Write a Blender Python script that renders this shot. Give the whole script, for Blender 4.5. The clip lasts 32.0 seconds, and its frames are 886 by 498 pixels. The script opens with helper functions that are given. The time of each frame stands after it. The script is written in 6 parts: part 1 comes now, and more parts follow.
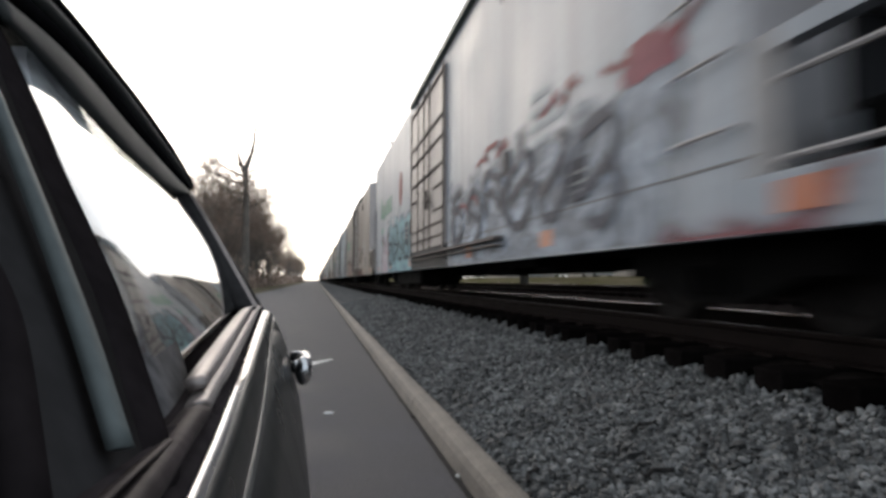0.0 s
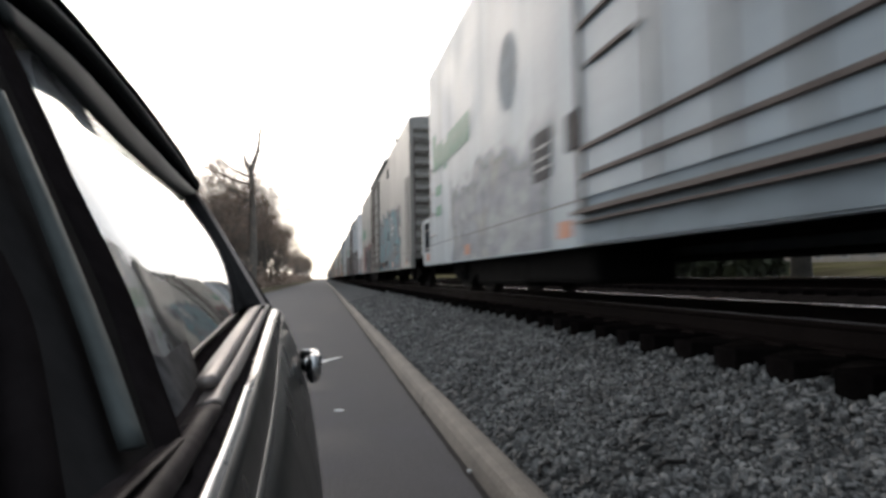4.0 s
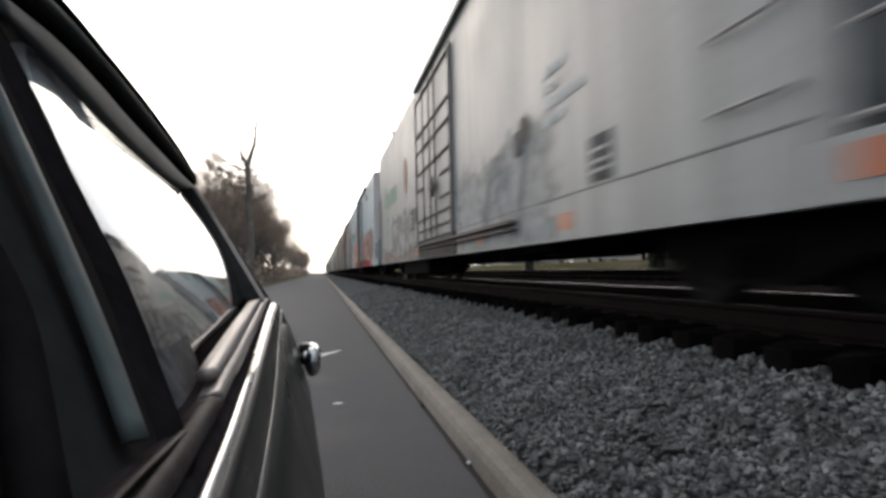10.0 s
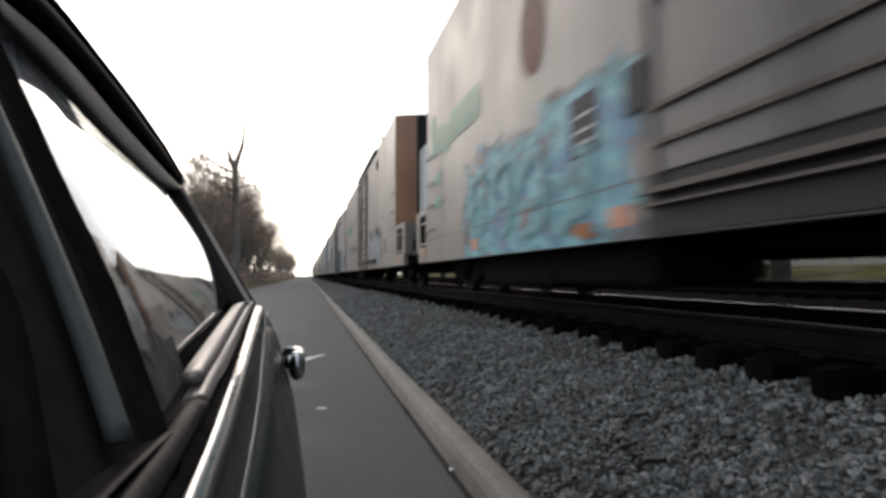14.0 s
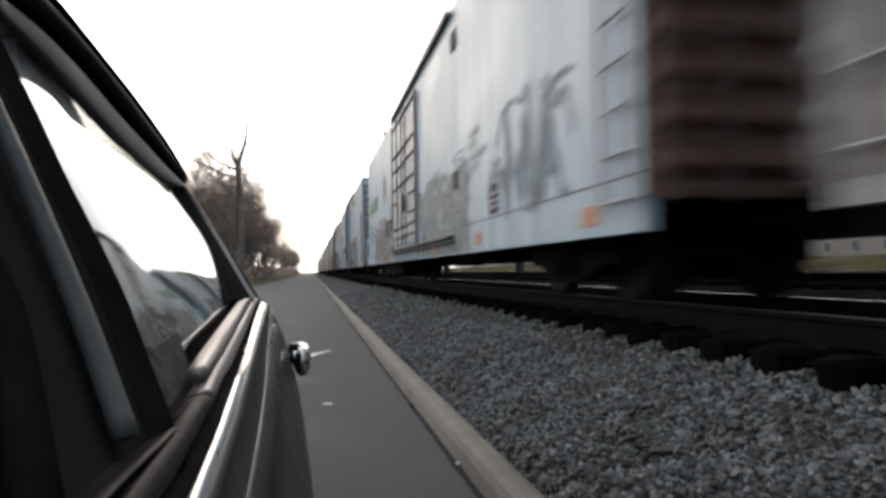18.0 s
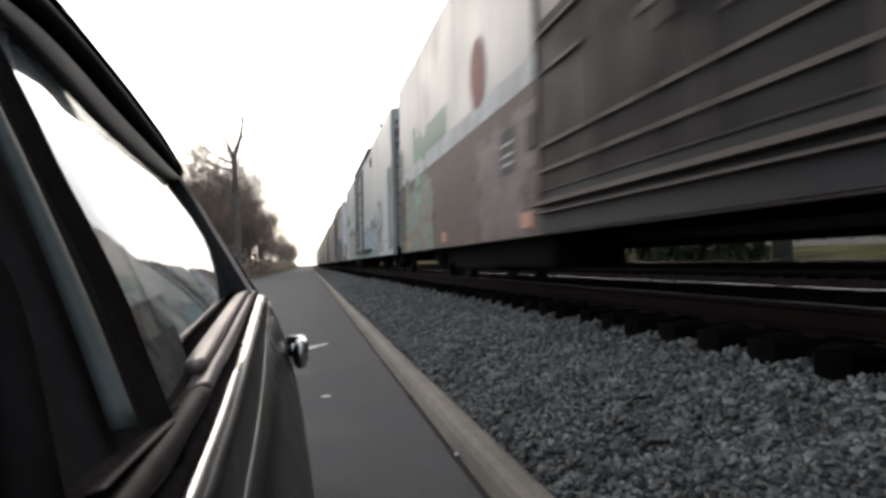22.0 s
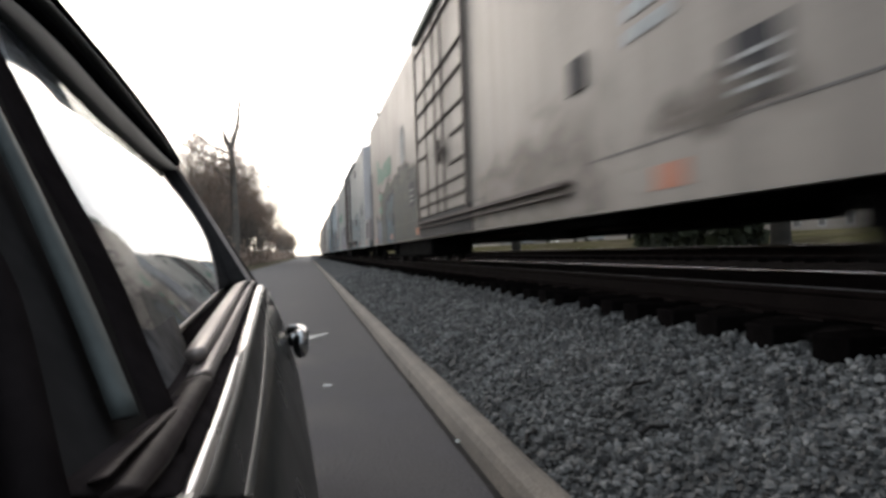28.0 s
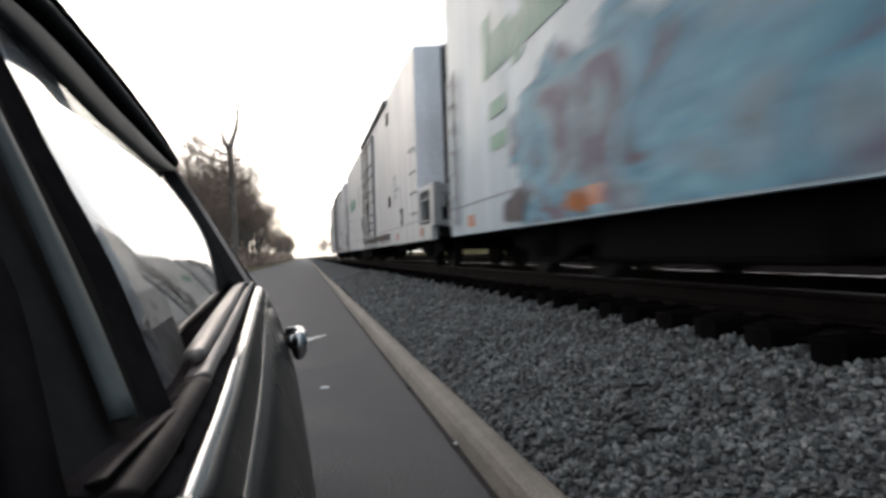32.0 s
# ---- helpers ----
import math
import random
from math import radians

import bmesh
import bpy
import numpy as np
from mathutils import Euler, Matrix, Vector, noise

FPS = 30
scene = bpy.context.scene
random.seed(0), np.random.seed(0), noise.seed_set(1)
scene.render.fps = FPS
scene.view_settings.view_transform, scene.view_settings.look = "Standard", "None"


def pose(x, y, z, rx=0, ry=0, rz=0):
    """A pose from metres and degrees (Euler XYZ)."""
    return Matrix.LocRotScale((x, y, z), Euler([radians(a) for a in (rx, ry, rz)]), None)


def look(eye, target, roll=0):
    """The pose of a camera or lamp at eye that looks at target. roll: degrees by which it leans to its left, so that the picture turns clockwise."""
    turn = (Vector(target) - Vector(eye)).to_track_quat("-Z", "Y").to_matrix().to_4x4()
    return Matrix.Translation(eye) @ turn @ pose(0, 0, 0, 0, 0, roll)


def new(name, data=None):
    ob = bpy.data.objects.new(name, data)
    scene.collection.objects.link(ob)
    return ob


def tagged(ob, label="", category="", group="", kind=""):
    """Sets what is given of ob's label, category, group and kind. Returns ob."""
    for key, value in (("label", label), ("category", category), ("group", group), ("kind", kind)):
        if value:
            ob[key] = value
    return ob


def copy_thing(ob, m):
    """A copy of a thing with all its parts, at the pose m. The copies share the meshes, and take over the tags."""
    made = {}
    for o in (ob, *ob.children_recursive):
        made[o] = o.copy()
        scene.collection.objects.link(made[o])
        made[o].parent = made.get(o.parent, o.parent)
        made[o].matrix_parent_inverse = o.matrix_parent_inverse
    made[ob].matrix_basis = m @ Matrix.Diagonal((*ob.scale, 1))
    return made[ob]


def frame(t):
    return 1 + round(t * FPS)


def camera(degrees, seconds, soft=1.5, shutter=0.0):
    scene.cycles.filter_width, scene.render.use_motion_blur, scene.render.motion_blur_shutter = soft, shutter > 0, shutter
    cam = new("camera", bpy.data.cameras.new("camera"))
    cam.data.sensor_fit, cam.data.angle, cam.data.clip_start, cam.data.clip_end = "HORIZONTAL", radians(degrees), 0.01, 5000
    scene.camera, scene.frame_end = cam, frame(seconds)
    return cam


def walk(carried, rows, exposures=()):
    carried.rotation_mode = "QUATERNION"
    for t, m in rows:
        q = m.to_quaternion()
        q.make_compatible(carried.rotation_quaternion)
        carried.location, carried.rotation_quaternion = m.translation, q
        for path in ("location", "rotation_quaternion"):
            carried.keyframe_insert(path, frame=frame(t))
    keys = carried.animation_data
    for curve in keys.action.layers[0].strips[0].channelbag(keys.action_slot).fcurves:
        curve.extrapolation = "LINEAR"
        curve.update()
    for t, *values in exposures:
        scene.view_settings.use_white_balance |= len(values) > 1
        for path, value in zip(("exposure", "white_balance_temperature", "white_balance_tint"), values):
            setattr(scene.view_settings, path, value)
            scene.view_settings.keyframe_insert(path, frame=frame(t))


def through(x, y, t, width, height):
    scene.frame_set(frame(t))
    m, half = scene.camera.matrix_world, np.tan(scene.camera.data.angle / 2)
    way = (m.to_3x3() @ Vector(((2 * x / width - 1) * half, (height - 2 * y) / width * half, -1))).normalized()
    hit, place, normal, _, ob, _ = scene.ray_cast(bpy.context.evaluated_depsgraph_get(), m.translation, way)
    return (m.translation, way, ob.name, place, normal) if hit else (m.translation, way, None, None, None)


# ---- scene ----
# seconds, eye, heading, pitch and roll of a camera held by a steady arm
PATH = [
    (0, 0.0025, -0.0034, 1.1037, -11.71, 2.93, -0.15),
    (0.5, 0.0023, -0.0026, 1.1034, -11.84, 2.76, -0.04),
    (1, 0.0026, -0.0033, 1.1034, -11.39, 2.56, 0.10),
    (1.5, 0.0023, -0.0012, 1.1028, -11.35, 2.54, 0.36),
    (2, 0.0025, -0.0020, 1.1029, -11.33, 2.42, 0.49),
    (2.5, 0.0027, -0.0028, 1.1029, -11.43, 2.51, 0.68),
    (3, 0.0021, -0.0007, 1.1024, -10.96, 2.61, 0.84),
    (3.5, 0.0024, -0.0007, 1.1025, -11.03, 2.56, 1.01),
    (5.5, 0.0018, 0.0005, 1.1022, -10.68, 2.54, 1.09),
    (6, 0.0018, 0.0016, 1.1016, -10.66, 2.28, 1.40),
    (6.5, 0.0021, 0.0012, 1.1014, -11.08, 2.09, 1.53),
    (7, 0.0025, 0.0001, 1.1012, -11.12, 1.90, 1.61),
    (7.5, 0.0023, -0.0002, 1.1013, -10.84, 2.07, 2.00),
    (8, 0.0018, -0.0007, 1.1014, -11.11, 2.16, 2.09),
    (8.5, 0.0013, 0.0006, 1.1012, -11.05, 2.25, 1.74),
    (9, 0.0008, 0.0011, 1.1010, -10.88, 2.06, 1.65),
    (9.5, 0.0004, 0.0010, 1.1009, -10.97, 2.21, 1.65),
    (10, 0.0002, 0.0012, 1.1008, -11.22, 1.90, 1.42),
    (10.5, -0.0000, 0.0015, 1.1004, -11.23, 1.74, 1.47),
    (11, 0.0001, -0.0001, 1.1009, -11.22, 1.99, 1.57),
    (11.5, -0.0008, 0.0016, 1.1007, -11.33, 2.32, 1.45),
    (12, -0.0008, 0.0010, 1.1009, -11.46, 2.21, 1.38),
    (12.5, -0.0009, 0.0001, 1.1010, -11.47, 2.36, 1.32),
    (13, -0.0011, -0.0011, 1.1016, -11.73, 2.63, 1.01),
    (13.5, -0.0014, -0.0010, 1.1013, -12.50, 2.42, 0.23),
    (14, -0.0013, -0.0025, 1.1015, -12.49, 2.44, 0.34),
    (14.5, -0.0018, -0.0016, 1.1013, -12.17, 2.60, 0.47),
    (16.5, -0.0013, -0.0015, 1.1012, -12.13, 2.21, 0.71),
    (17, -0.0015, -0.0012, 1.1008, -12.10, 2.11, 0.60),
    (17.5, -0.0013, -0.0014, 1.1008, -12.08, 2.17, 0.64),
    (18, -0.0009, -0.0014, 1.1003, -12.11, 1.97, 0.97),
    (18.5, -0.0016, -0.0000, 1.1000, -12.23, 1.93, 0.77),
    (19, -0.0015, -0.0003, 1.0998, -12.18, 1.81, 0.88),
    (19.5, -0.0014, 0.0003, 1.0995, -12.14, 1.77, 1.07),
    (20, -0.0013, -0.0010, 1.0998, -12.30, 1.68, 1.18),
    (20.5, -0.0012, -0.0010, 1.0997, -12.36, 1.64, 1.11),
    (21, -0.0008, -0.0017, 1.0997, -12.21, 1.43, 1.20),
    (21.5, -0.0009, -0.0001, 1.0989, -12.27, 1.19, 1.42),
    (22, -0.0007, -0.0006, 1.0989, -12.35, 1.22, 1.36),
    (22.5, -0.0008, 0.0001, 1.0988, -12.44, 0.98, 1.45),
    (23, -0.0009, 0.0008, 1.0985, -12.11, 1.06, 1.61),
    (23.5, -0.0005, -0.0008, 1.0987, -12.26, 1.08, 1.65),
    (24, -0.0003, -0.0019, 1.0989, -12.49, 0.83, 1.48),
    (24.5, -0.0006, 0.0009, 1.0984, -12.09, 0.72, 1.63),
    (25, -0.0009, 0.0017, 1.0980, -12.04, 0.93, 1.63),
    (25.5, -0.0009, 0.0014, 1.0978, -12.10, 0.63, 1.60),
    (27.5, -0.0010, 0.0010, 1.0973, -12.53, 0.39, 1.76),
    (28, -0.0003, -0.0003, 1.0974, -12.45, 0.13, 2.05),
    (28.5, -0.0007, 0.0023, 1.0966, -12.57, -0.19, 1.97),
    (29, -0.0006, 0.0022, 1.0965, -12.59, -0.34, 1.95),
    (29.5, -0.0008, 0.0039, 1.0959, -12.56, -0.39, 2.01),
    (30, -0.0005, 0.0032, 1.0959, -12.71, -0.46, 2.17),
    (30.5, -0.0007, 0.0032, 1.0959, -12.73, -0.43, 2.11),
    (31, -0.0003, 0.0012, 1.0964, -12.70, -0.40, 2.18),
    (31.5, -0.0006, 0.0012, 1.0964, -12.76, -0.32, 2.09),
    (32, -0.0013, 0.0021, 1.0966, -12.60, 0.34, 1.89),
]
cam = camera(72.0, 32.0, soft=3.3, shutter=0.6)
walk(cam, [(t, pose(x, y, z, 90 + pitch, roll, yaw)) for t, x, y, z, yaw, pitch, roll in PATH])

# ---- light ----
world = bpy.data.worlds.new("dusk_sky")
scene.world = world
world.use_nodes = True
wn = world.node_tree.nodes
sky = wn.new("ShaderNodeTexSky")
sky.sky_type = "NISHITA"
sky.sun_disc = False
sky.sun_elevation = radians(28)
sky.sun_rotation = radians(-12)
sky.air_density = 0.5
sky.dust_density = 3.0
sky.ozone_density = 0.0
world.node_tree.links.new(sky.outputs[0], wn["Background"].inputs[0])
wn["Background"].inputs[1].default_value = 0.06
# thin even cloud over the clear sky
cloud = wn.new("ShaderNodeBackground")
cloud.inputs[0].default_value, cloud.inputs[1].default_value = (0.9, 0.985, 1.06, 1), 0.72
both = wn.new("ShaderNodeAddShader")
world.node_tree.links.new(wn["Background"].outputs[0], both.inputs[0])
world.node_tree.links.new(cloud.outputs[0], both.inputs[1])
world.node_tree.links.new(both.outputs[0], wn["World Output"].inputs[0])
sun_data = bpy.data.lights.new("sun", "SUN")
sun_data.energy, sun_data.angle, sun_data.color = 0.15, radians(30), (1.0, 0.92, 0.84)
sun = new("sun", sun_data)
sun.matrix_world = look((-42, 196, 106), (0, 0, 0))
scene.view_settings.exposure = 0.35


# ---- materials ----
def material(name, color, rough=0.6, metal=0.0, var=0.2, scale=3.0, fine=40.0, bump=0.1, tint=False, streak=0.0,
             random_tint=0.0, island=False, spec=0.5, second=None):
    """A principled surface with variation at two scales, fine relief and, if asked, vertical streaks."""
    m = bpy.data.materials.new(name)
    m.use_nodes = True
    nt = m.node_tree
    n, link = nt.nodes, nt.links.new
    bsdf = n["Principled BSDF"]
    bsdf.inputs["Roughness"].default_value = rough
    bsdf.inputs["Metallic"].default_value = metal
    bsdf.inputs["Specular IOR Level"].default_value = spec
    coord = n.new("ShaderNodeTexCoord")

    def noise_tex(s, detail, vec=None, stretch=None):
        t = n.new("ShaderNodeTexNoise")
        t.inputs["Scale"].default_value = s
        t.inputs["Detail"].default_value = detail
        src = coord.outputs["Object"]
        if stretch:
            mp = n.new("ShaderNodeMapping")
            mp.inputs["Scale"].default_value = stretch
            link(src, mp.inputs[0])
            src = mp.outputs[0]
        link(src, t.inputs["Vector"])
        return t.outputs["Fac"]

    def shade(fac, lo, hi):
        r = n.new("ShaderNodeMapRange")
        r.inputs[1].default_value, r.inputs[2].default_value = 0.3, 0.7
        r.inputs[3].default_value, r.inputs[4].default_value = lo, hi
        link(fac, r.inputs[0])
        return r.outputs[0]

    def times(a, b):
        x = n.new("ShaderNodeMath")
        x.operation = "MULTIPLY"
        link(a, x.inputs[0])
        link(b, x.inputs[1])
        return x.outputs[0]

    big, small = noise_tex(scale, 3), noise_tex(fine, 4)
    value = times(shade(big, 1 - var, 1 + var), shade(small, 1 - var * 0.7, 1 + var * 0.7))
    if streak:
        value = times(value, shade(noise_tex(1.0, 5, stretch=(2.0, 3.2, 0.16)), 1 - streak, 1 + streak * 0.4))
    if random_tint:
        src = n.new("ShaderNodeNewGeometry").outputs["Random Per Island"] if island else n.new("ShaderNodeObjectInfo").outputs["Random"]
        r = n.new("ShaderNodeMapRange")
        r.inputs[3].default_value, r.inputs[4].default_value = 1 - random_tint, 1 + random_tint
        link(src, r.inputs[0])
        value = times(value, r.outputs[0])
    mix = n.new("ShaderNodeVectorMath")
    mix.operation = "SCALE"
    if tint:
        info = n.new("ShaderNodeObjectInfo")
        link(info.outputs["Color"], mix.inputs[0])
    elif second:
        two = n.new("ShaderNodeMix")
        two.data_type = "RGBA"
        two.inputs[6].default_value, two.inputs[7].default_value = (*color, 1), (*second, 1)
        link(shade(noise_tex(scale * 0.7, 2), 0.0, 1.0), two.inputs[0])
        link(two.outputs[2], mix.inputs[0])
    else:
        mix.inputs[0].default_value = color
    link(value, mix.inputs["Scale"])
    link(mix.outputs[0], bsdf.inputs["Base Color"])
    if bump:
        b = n.new("ShaderNodeBump")
        b.inputs["Strength"].default_value = bump
        b.inputs["Distance"].default_value = 0.01
        link(small, b.inputs["Height"])
        link(b.outputs[0], bsdf.inputs["Normal"])
    rr = n.new("ShaderNodeMapRange")
    rr.inputs[1].default_value, rr.inputs[2].default_value = 0.3, 0.7
    rr.inputs[3].default_value, rr.inputs[4].default_value = rough * 0.85, min(1.0, rough * 1.15)
    link(big, rr.inputs[0])
    link(rr.outputs[0], bsdf.inputs["Roughness"])
    return m


def glass(name, tint, rough=0.0, through=0.9, ior=1.5):
    m = bpy.data.materials.new(name)
    m.use_nodes = True
    b = m.node_tree.nodes["Principled BSDF"]
    b.inputs["Base Color"].default_value = (*tint, 1)
    b.inputs["Transmission Weight"].default_value = through
    b.inputs["Roughness"].default_value = rough
    b.inputs["IOR"].default_value = ior
    return m


M_ASPHALT = material("asphalt", (0.051, 0.0478, 0.0515), 0.88, var=0.34, scale=1.3, fine=55, bump=0.9)
M_KERB = material("kerb_concrete", (0.165, 0.142, 0.118), 0.85, var=0.32, scale=3.0, fine=60, bump=0.35)
M_GRAVEL = material("ballast_bed", (0.095, 0.095, 0.094), 0.95, var=0.45, scale=9, fine=34, bump=1.0, spec=0.0)
M_STONE = material("ballast_stone", (0.087, 0.0865, 0.084), 0.75, var=0.5, scale=3.2, fine=60, bump=0.3, random_tint=0.85, island=True, spec=0.5)
M_DARKBED = material("dark_ballast", (0.014, 0.0115, 0.0105), 0.9, var=0.4, scale=7, fine=34, bump=1.0, spec=0.0)
# creosote and rust colours taken darker still, for shade beneath the train
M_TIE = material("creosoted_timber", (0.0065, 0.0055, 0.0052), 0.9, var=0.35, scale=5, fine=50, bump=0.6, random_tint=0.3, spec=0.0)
M_RAIL = material("shaded_rusty_rail", (0.012, 0.0088, 0.0078), 0.7, var=0.25, scale=4, fine=60, bump=0.2, spec=0.02)
# dark copy of the rail-head steel, with the train's shade in its colour
M_RAILSHADE = material("shaded_steel", (0.05, 0.044, 0.04), 0.5, metal=0.5, var=0.2, scale=3, fine=80, bump=0.02, spec=0.1)
M_RAILTOP = material("polished_steel", (0.7, 0.54, 0.46), 0.24, metal=1.0, var=0.08, scale=3, fine=80, bump=0.02)
M_GRASS = material("verge_grass", (0.07, 0.068, 0.025), 0.95, var=0.4, scale=0.5, fine=20, bump=0.8, second=(0.11, 0.09, 0.062), spec=0.0)
M_DIRT = material("bare_ground", (0.12, 0.1, 0.08), 0.95, var=0.3, scale=0.4, fine=18, bump=0.6, second=(0.08, 0.075, 0.045), spec=0.0)
M_BODY = material("weathered_white_paint", (0.7, 0.7, 0.7), 0.42, var=0.09, scale=0.9, fine=14, bump=0.03, tint=True, streak=0.28, spec=0.32)
# underframe and wheel colours near black, holding the shade under the cars
M_UNDERFRAME = material("shaded_underframe", (0.006, 0.0056, 0.0054), 0.75, var=0.3, scale=4, fine=40, bump=0.2, spec=0.02)
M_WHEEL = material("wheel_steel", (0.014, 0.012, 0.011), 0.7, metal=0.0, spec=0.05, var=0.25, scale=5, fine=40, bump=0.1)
M_RUSTBAR = material("rusty_hardware", (0.085, 0.066, 0.058), 0.7, metal=0.2, var=0.3, scale=5, fine=50, bump=0.2)
M_ENDWALL = material("end_wall_paint", (0.5, 0.5, 0.5), 0.5, var=0.1, scale=0.8, fine=12, bump=0.03, tint=True, streak=0.2)
# bark colour darkened to give the street trunk its backlit look
M_DARKBARK = material("wet_dark_bark", (0.03, 0.027, 0.023), 0.9, var=0.3, scale=2, fine=18, bump=0.8, spec=0.1)
M_DARKBROWN = material("dark_brown_matt", (0.022, 0.02, 0.019), 0.9, var=0.4, scale=8, fine=60, bump=0.4, spec=0.1)
M_SEAM = material("stained_seam", (0.11, 0.1, 0.095), 0.7, var=0.2, scale=3, fine=30, bump=0.05)
M_GREY = material("grey_machinery", (0.26, 0.24, 0.235), 0.5, var=0.2, scale=3, fine=30, bump=0.08, streak=0.2)
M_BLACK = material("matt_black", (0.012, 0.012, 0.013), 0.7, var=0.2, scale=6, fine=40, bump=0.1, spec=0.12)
M_FAINT = material("faded_lettering", (0.27, 0.3, 0.31), 0.5, var=0.15, scale=3, fine=30, bump=0.0)
M_GREEN = material("green_lettering", (0.075, 0.2, 0.135), 0.5, var=0.2, scale=3, fine=30, bump=0.02)
M_STENCIL = material("black_stencil", (0.035, 0.035, 0.04), 0.6, var=0.2, scale=6, fine=40, bump=0.02, spec=0.12)
M_CHALK = material("white_lines", (0.34, 0.34, 0.33), 0.6, var=0.1, scale=6, fine=40, bump=0.02)
M_REFLECT = material("orange_reflector", (0.3, 0.075, 0.022), 0.35, var=0.15, scale=6, fine=60, bump=0.05)
M_EAVE = material("dark_green_track", (0.05, 0.075, 0.065), 0.6, var=0.3, scale=3, fine=30, bump=0.1)
M_PAINT = material("spray_paint", (0.5, 0.5, 0.5), 0.6, var=0.22, scale=2.2, fine=9, bump=0.02, tint=True, streak=0.12, spec=0.12)
M_BARK = material("grey_brown_bark", (0.13, 0.112, 0.095), 0.9, var=0.3, scale=2, fine=18, bump=0.8)
M_TWIG = material("winter_twigs", (0.27, 0.2, 0.155), 0.9, var=0.25, scale=1.5, fine=10, bump=0.0, random_tint=0.35, island=True)
M_LEAF = material("brown_leaves", (0.27, 0.18, 0.12), 0.85, var=0.2, scale=2, fine=20, bump=0.0, random_tint=0.5, island=True)
M_HEDGE = material("dark_evergreen", (0.03, 0.035, 0.018), 0.9, var=0.3, scale=2, fine=20, bump=0.0, random_tint=0.5, island=True)
M_CARPAINT = material("dark_bronze_metallic", (0.015, 0.0155, 0.015), 0.3, metal=0.0, var=0.18, scale=7, fine=300, bump=0.0, spec=0.12)
M_CHROME = material("bright_trim", (0.58, 0.58, 0.585), 0.27, metal=1.0, var=0.05, scale=5, fine=90, bump=0.01)
M_TRIM = material("dull_trim", (0.27, 0.235, 0.22), 0.45, metal=0.5, var=0.12, scale=5, fine=90, bump=0.02)
M_RUBBER = material("black_rubber", (0.006, 0.006, 0.0065), 0.7, var=0.2, scale=6, fine=60, bump=0.05, spec=0.0)
M_PILLAR = material("satin_black_pillar", (0.028, 0.027, 0.0275), 0.65, var=0.15, scale=4, fine=60, bump=0.02, spec=0.0)
M_PILLAREDGE = material("brown_black_rubber", (0.013, 0.011, 0.0115), 0.7, var=0.25, scale=9, fine=60, bump=0.05, spec=0.0)
M_BELT = material("belt_plastic", (0.026, 0.022, 0.0225), 0.5, var=0.3, scale=9, fine=60, bump=0.05, spec=0.0)
M_BELTTRIM = material("belt_trim_plastic", (0.042, 0.034, 0.033), 0.5, var=0.35, scale=14, fine=70, bump=0.05, spec=0.02)
# paler than the car paint: the crease's highlight is put into the colour
M_CREASE = material("painted_crease_highlight", (0.08, 0.078, 0.075), 0.4, metal=0.3, var=0.2, scale=9, fine=70, bump=0.02)
M_LOWTRIM = material("grey_trim", (0.066, 0.063, 0.064), 0.8, var=0.45, scale=14, fine=60, bump=0.1, spec=0.1)
M_SEAL = material("grey_seal", (0.082, 0.095, 0.095), 0.6, var=0.15, scale=4, fine=60, bump=0.03, spec=0.12)
M_VISOR = material("smoked_visor", (0.019, 0.021, 0.0205), 0.6, spec=0.1, var=0.1, scale=4, fine=60, bump=0.0)
M_CLOTH = material("dark_cloth", (0.03, 0.028, 0.027), 0.95, var=0.2, scale=5, fine=90, bump=0.3, spec=0.0)
M_SKYSHEEN = material("pale_sky_sheen", (0.86, 0.86, 0.9), 0.8, var=0.06, scale=4, fine=80, bump=0.05)
M_GLASS = glass("window_glass", (0.93, 0.96, 0.95), 0.0, 1.0, 1.5)
M_TYRE = material("tyre_rubber", (0.02, 0.02, 0.02), 0.85, var=0.2, scale=8, fine=60, bump=0.2, spec=0.12)
M_WALL = material("tan_siding", (0.24, 0.215, 0.19), 0.7, var=0.1, scale=1, fine=12, bump=0.1)
M_ROOF = material("grey_shingles", (0.12, 0.115, 0.11), 0.9, var=0.2, scale=2, fine=20, bump=0.3)
M_WHITEMARK = material("road_paint", (0.6, 0.6, 0.58), 0.7, var=0.2, scale=6, fine=60, bump=0.1)


# ---- mesh helpers ----
def mesh_of(name, bm, mat, smooth=False):
    me = bpy.data.meshes.new(name)
    bm.to_mesh(me)
    bm.free()
    me.materials.append(mat)
    if smooth:
        me.polygons.foreach_set("use_smooth", [True] * len(me.polygons))
    return me


def part(name, bm, mat, parent=None, label="", smooth=False):
    ob = new(name, bm if isinstance(bm, bpy.types.Mesh) else mesh_of(name, bm, mat, smooth))
    ob.parent = parent
    if label:
        ob["label"] = label
    return ob


def data_mesh(name, verts, faces, mat, smooth=False):
    me = bpy.data.meshes.new(name)
    me.from_pydata(verts, [], faces)
    me.materials.append(mat)
    if smooth:
        me.polygons.foreach_set("use_smooth", [True] * len(faces))
    return me


def thing(name, x, y, z, label, category, group="", kind=""):
    return tagged(place(new(name), x, y, z), label, category, group, kind)


def place(ob, x, y, z):
    ob.location = (x, y, z)
    return ob


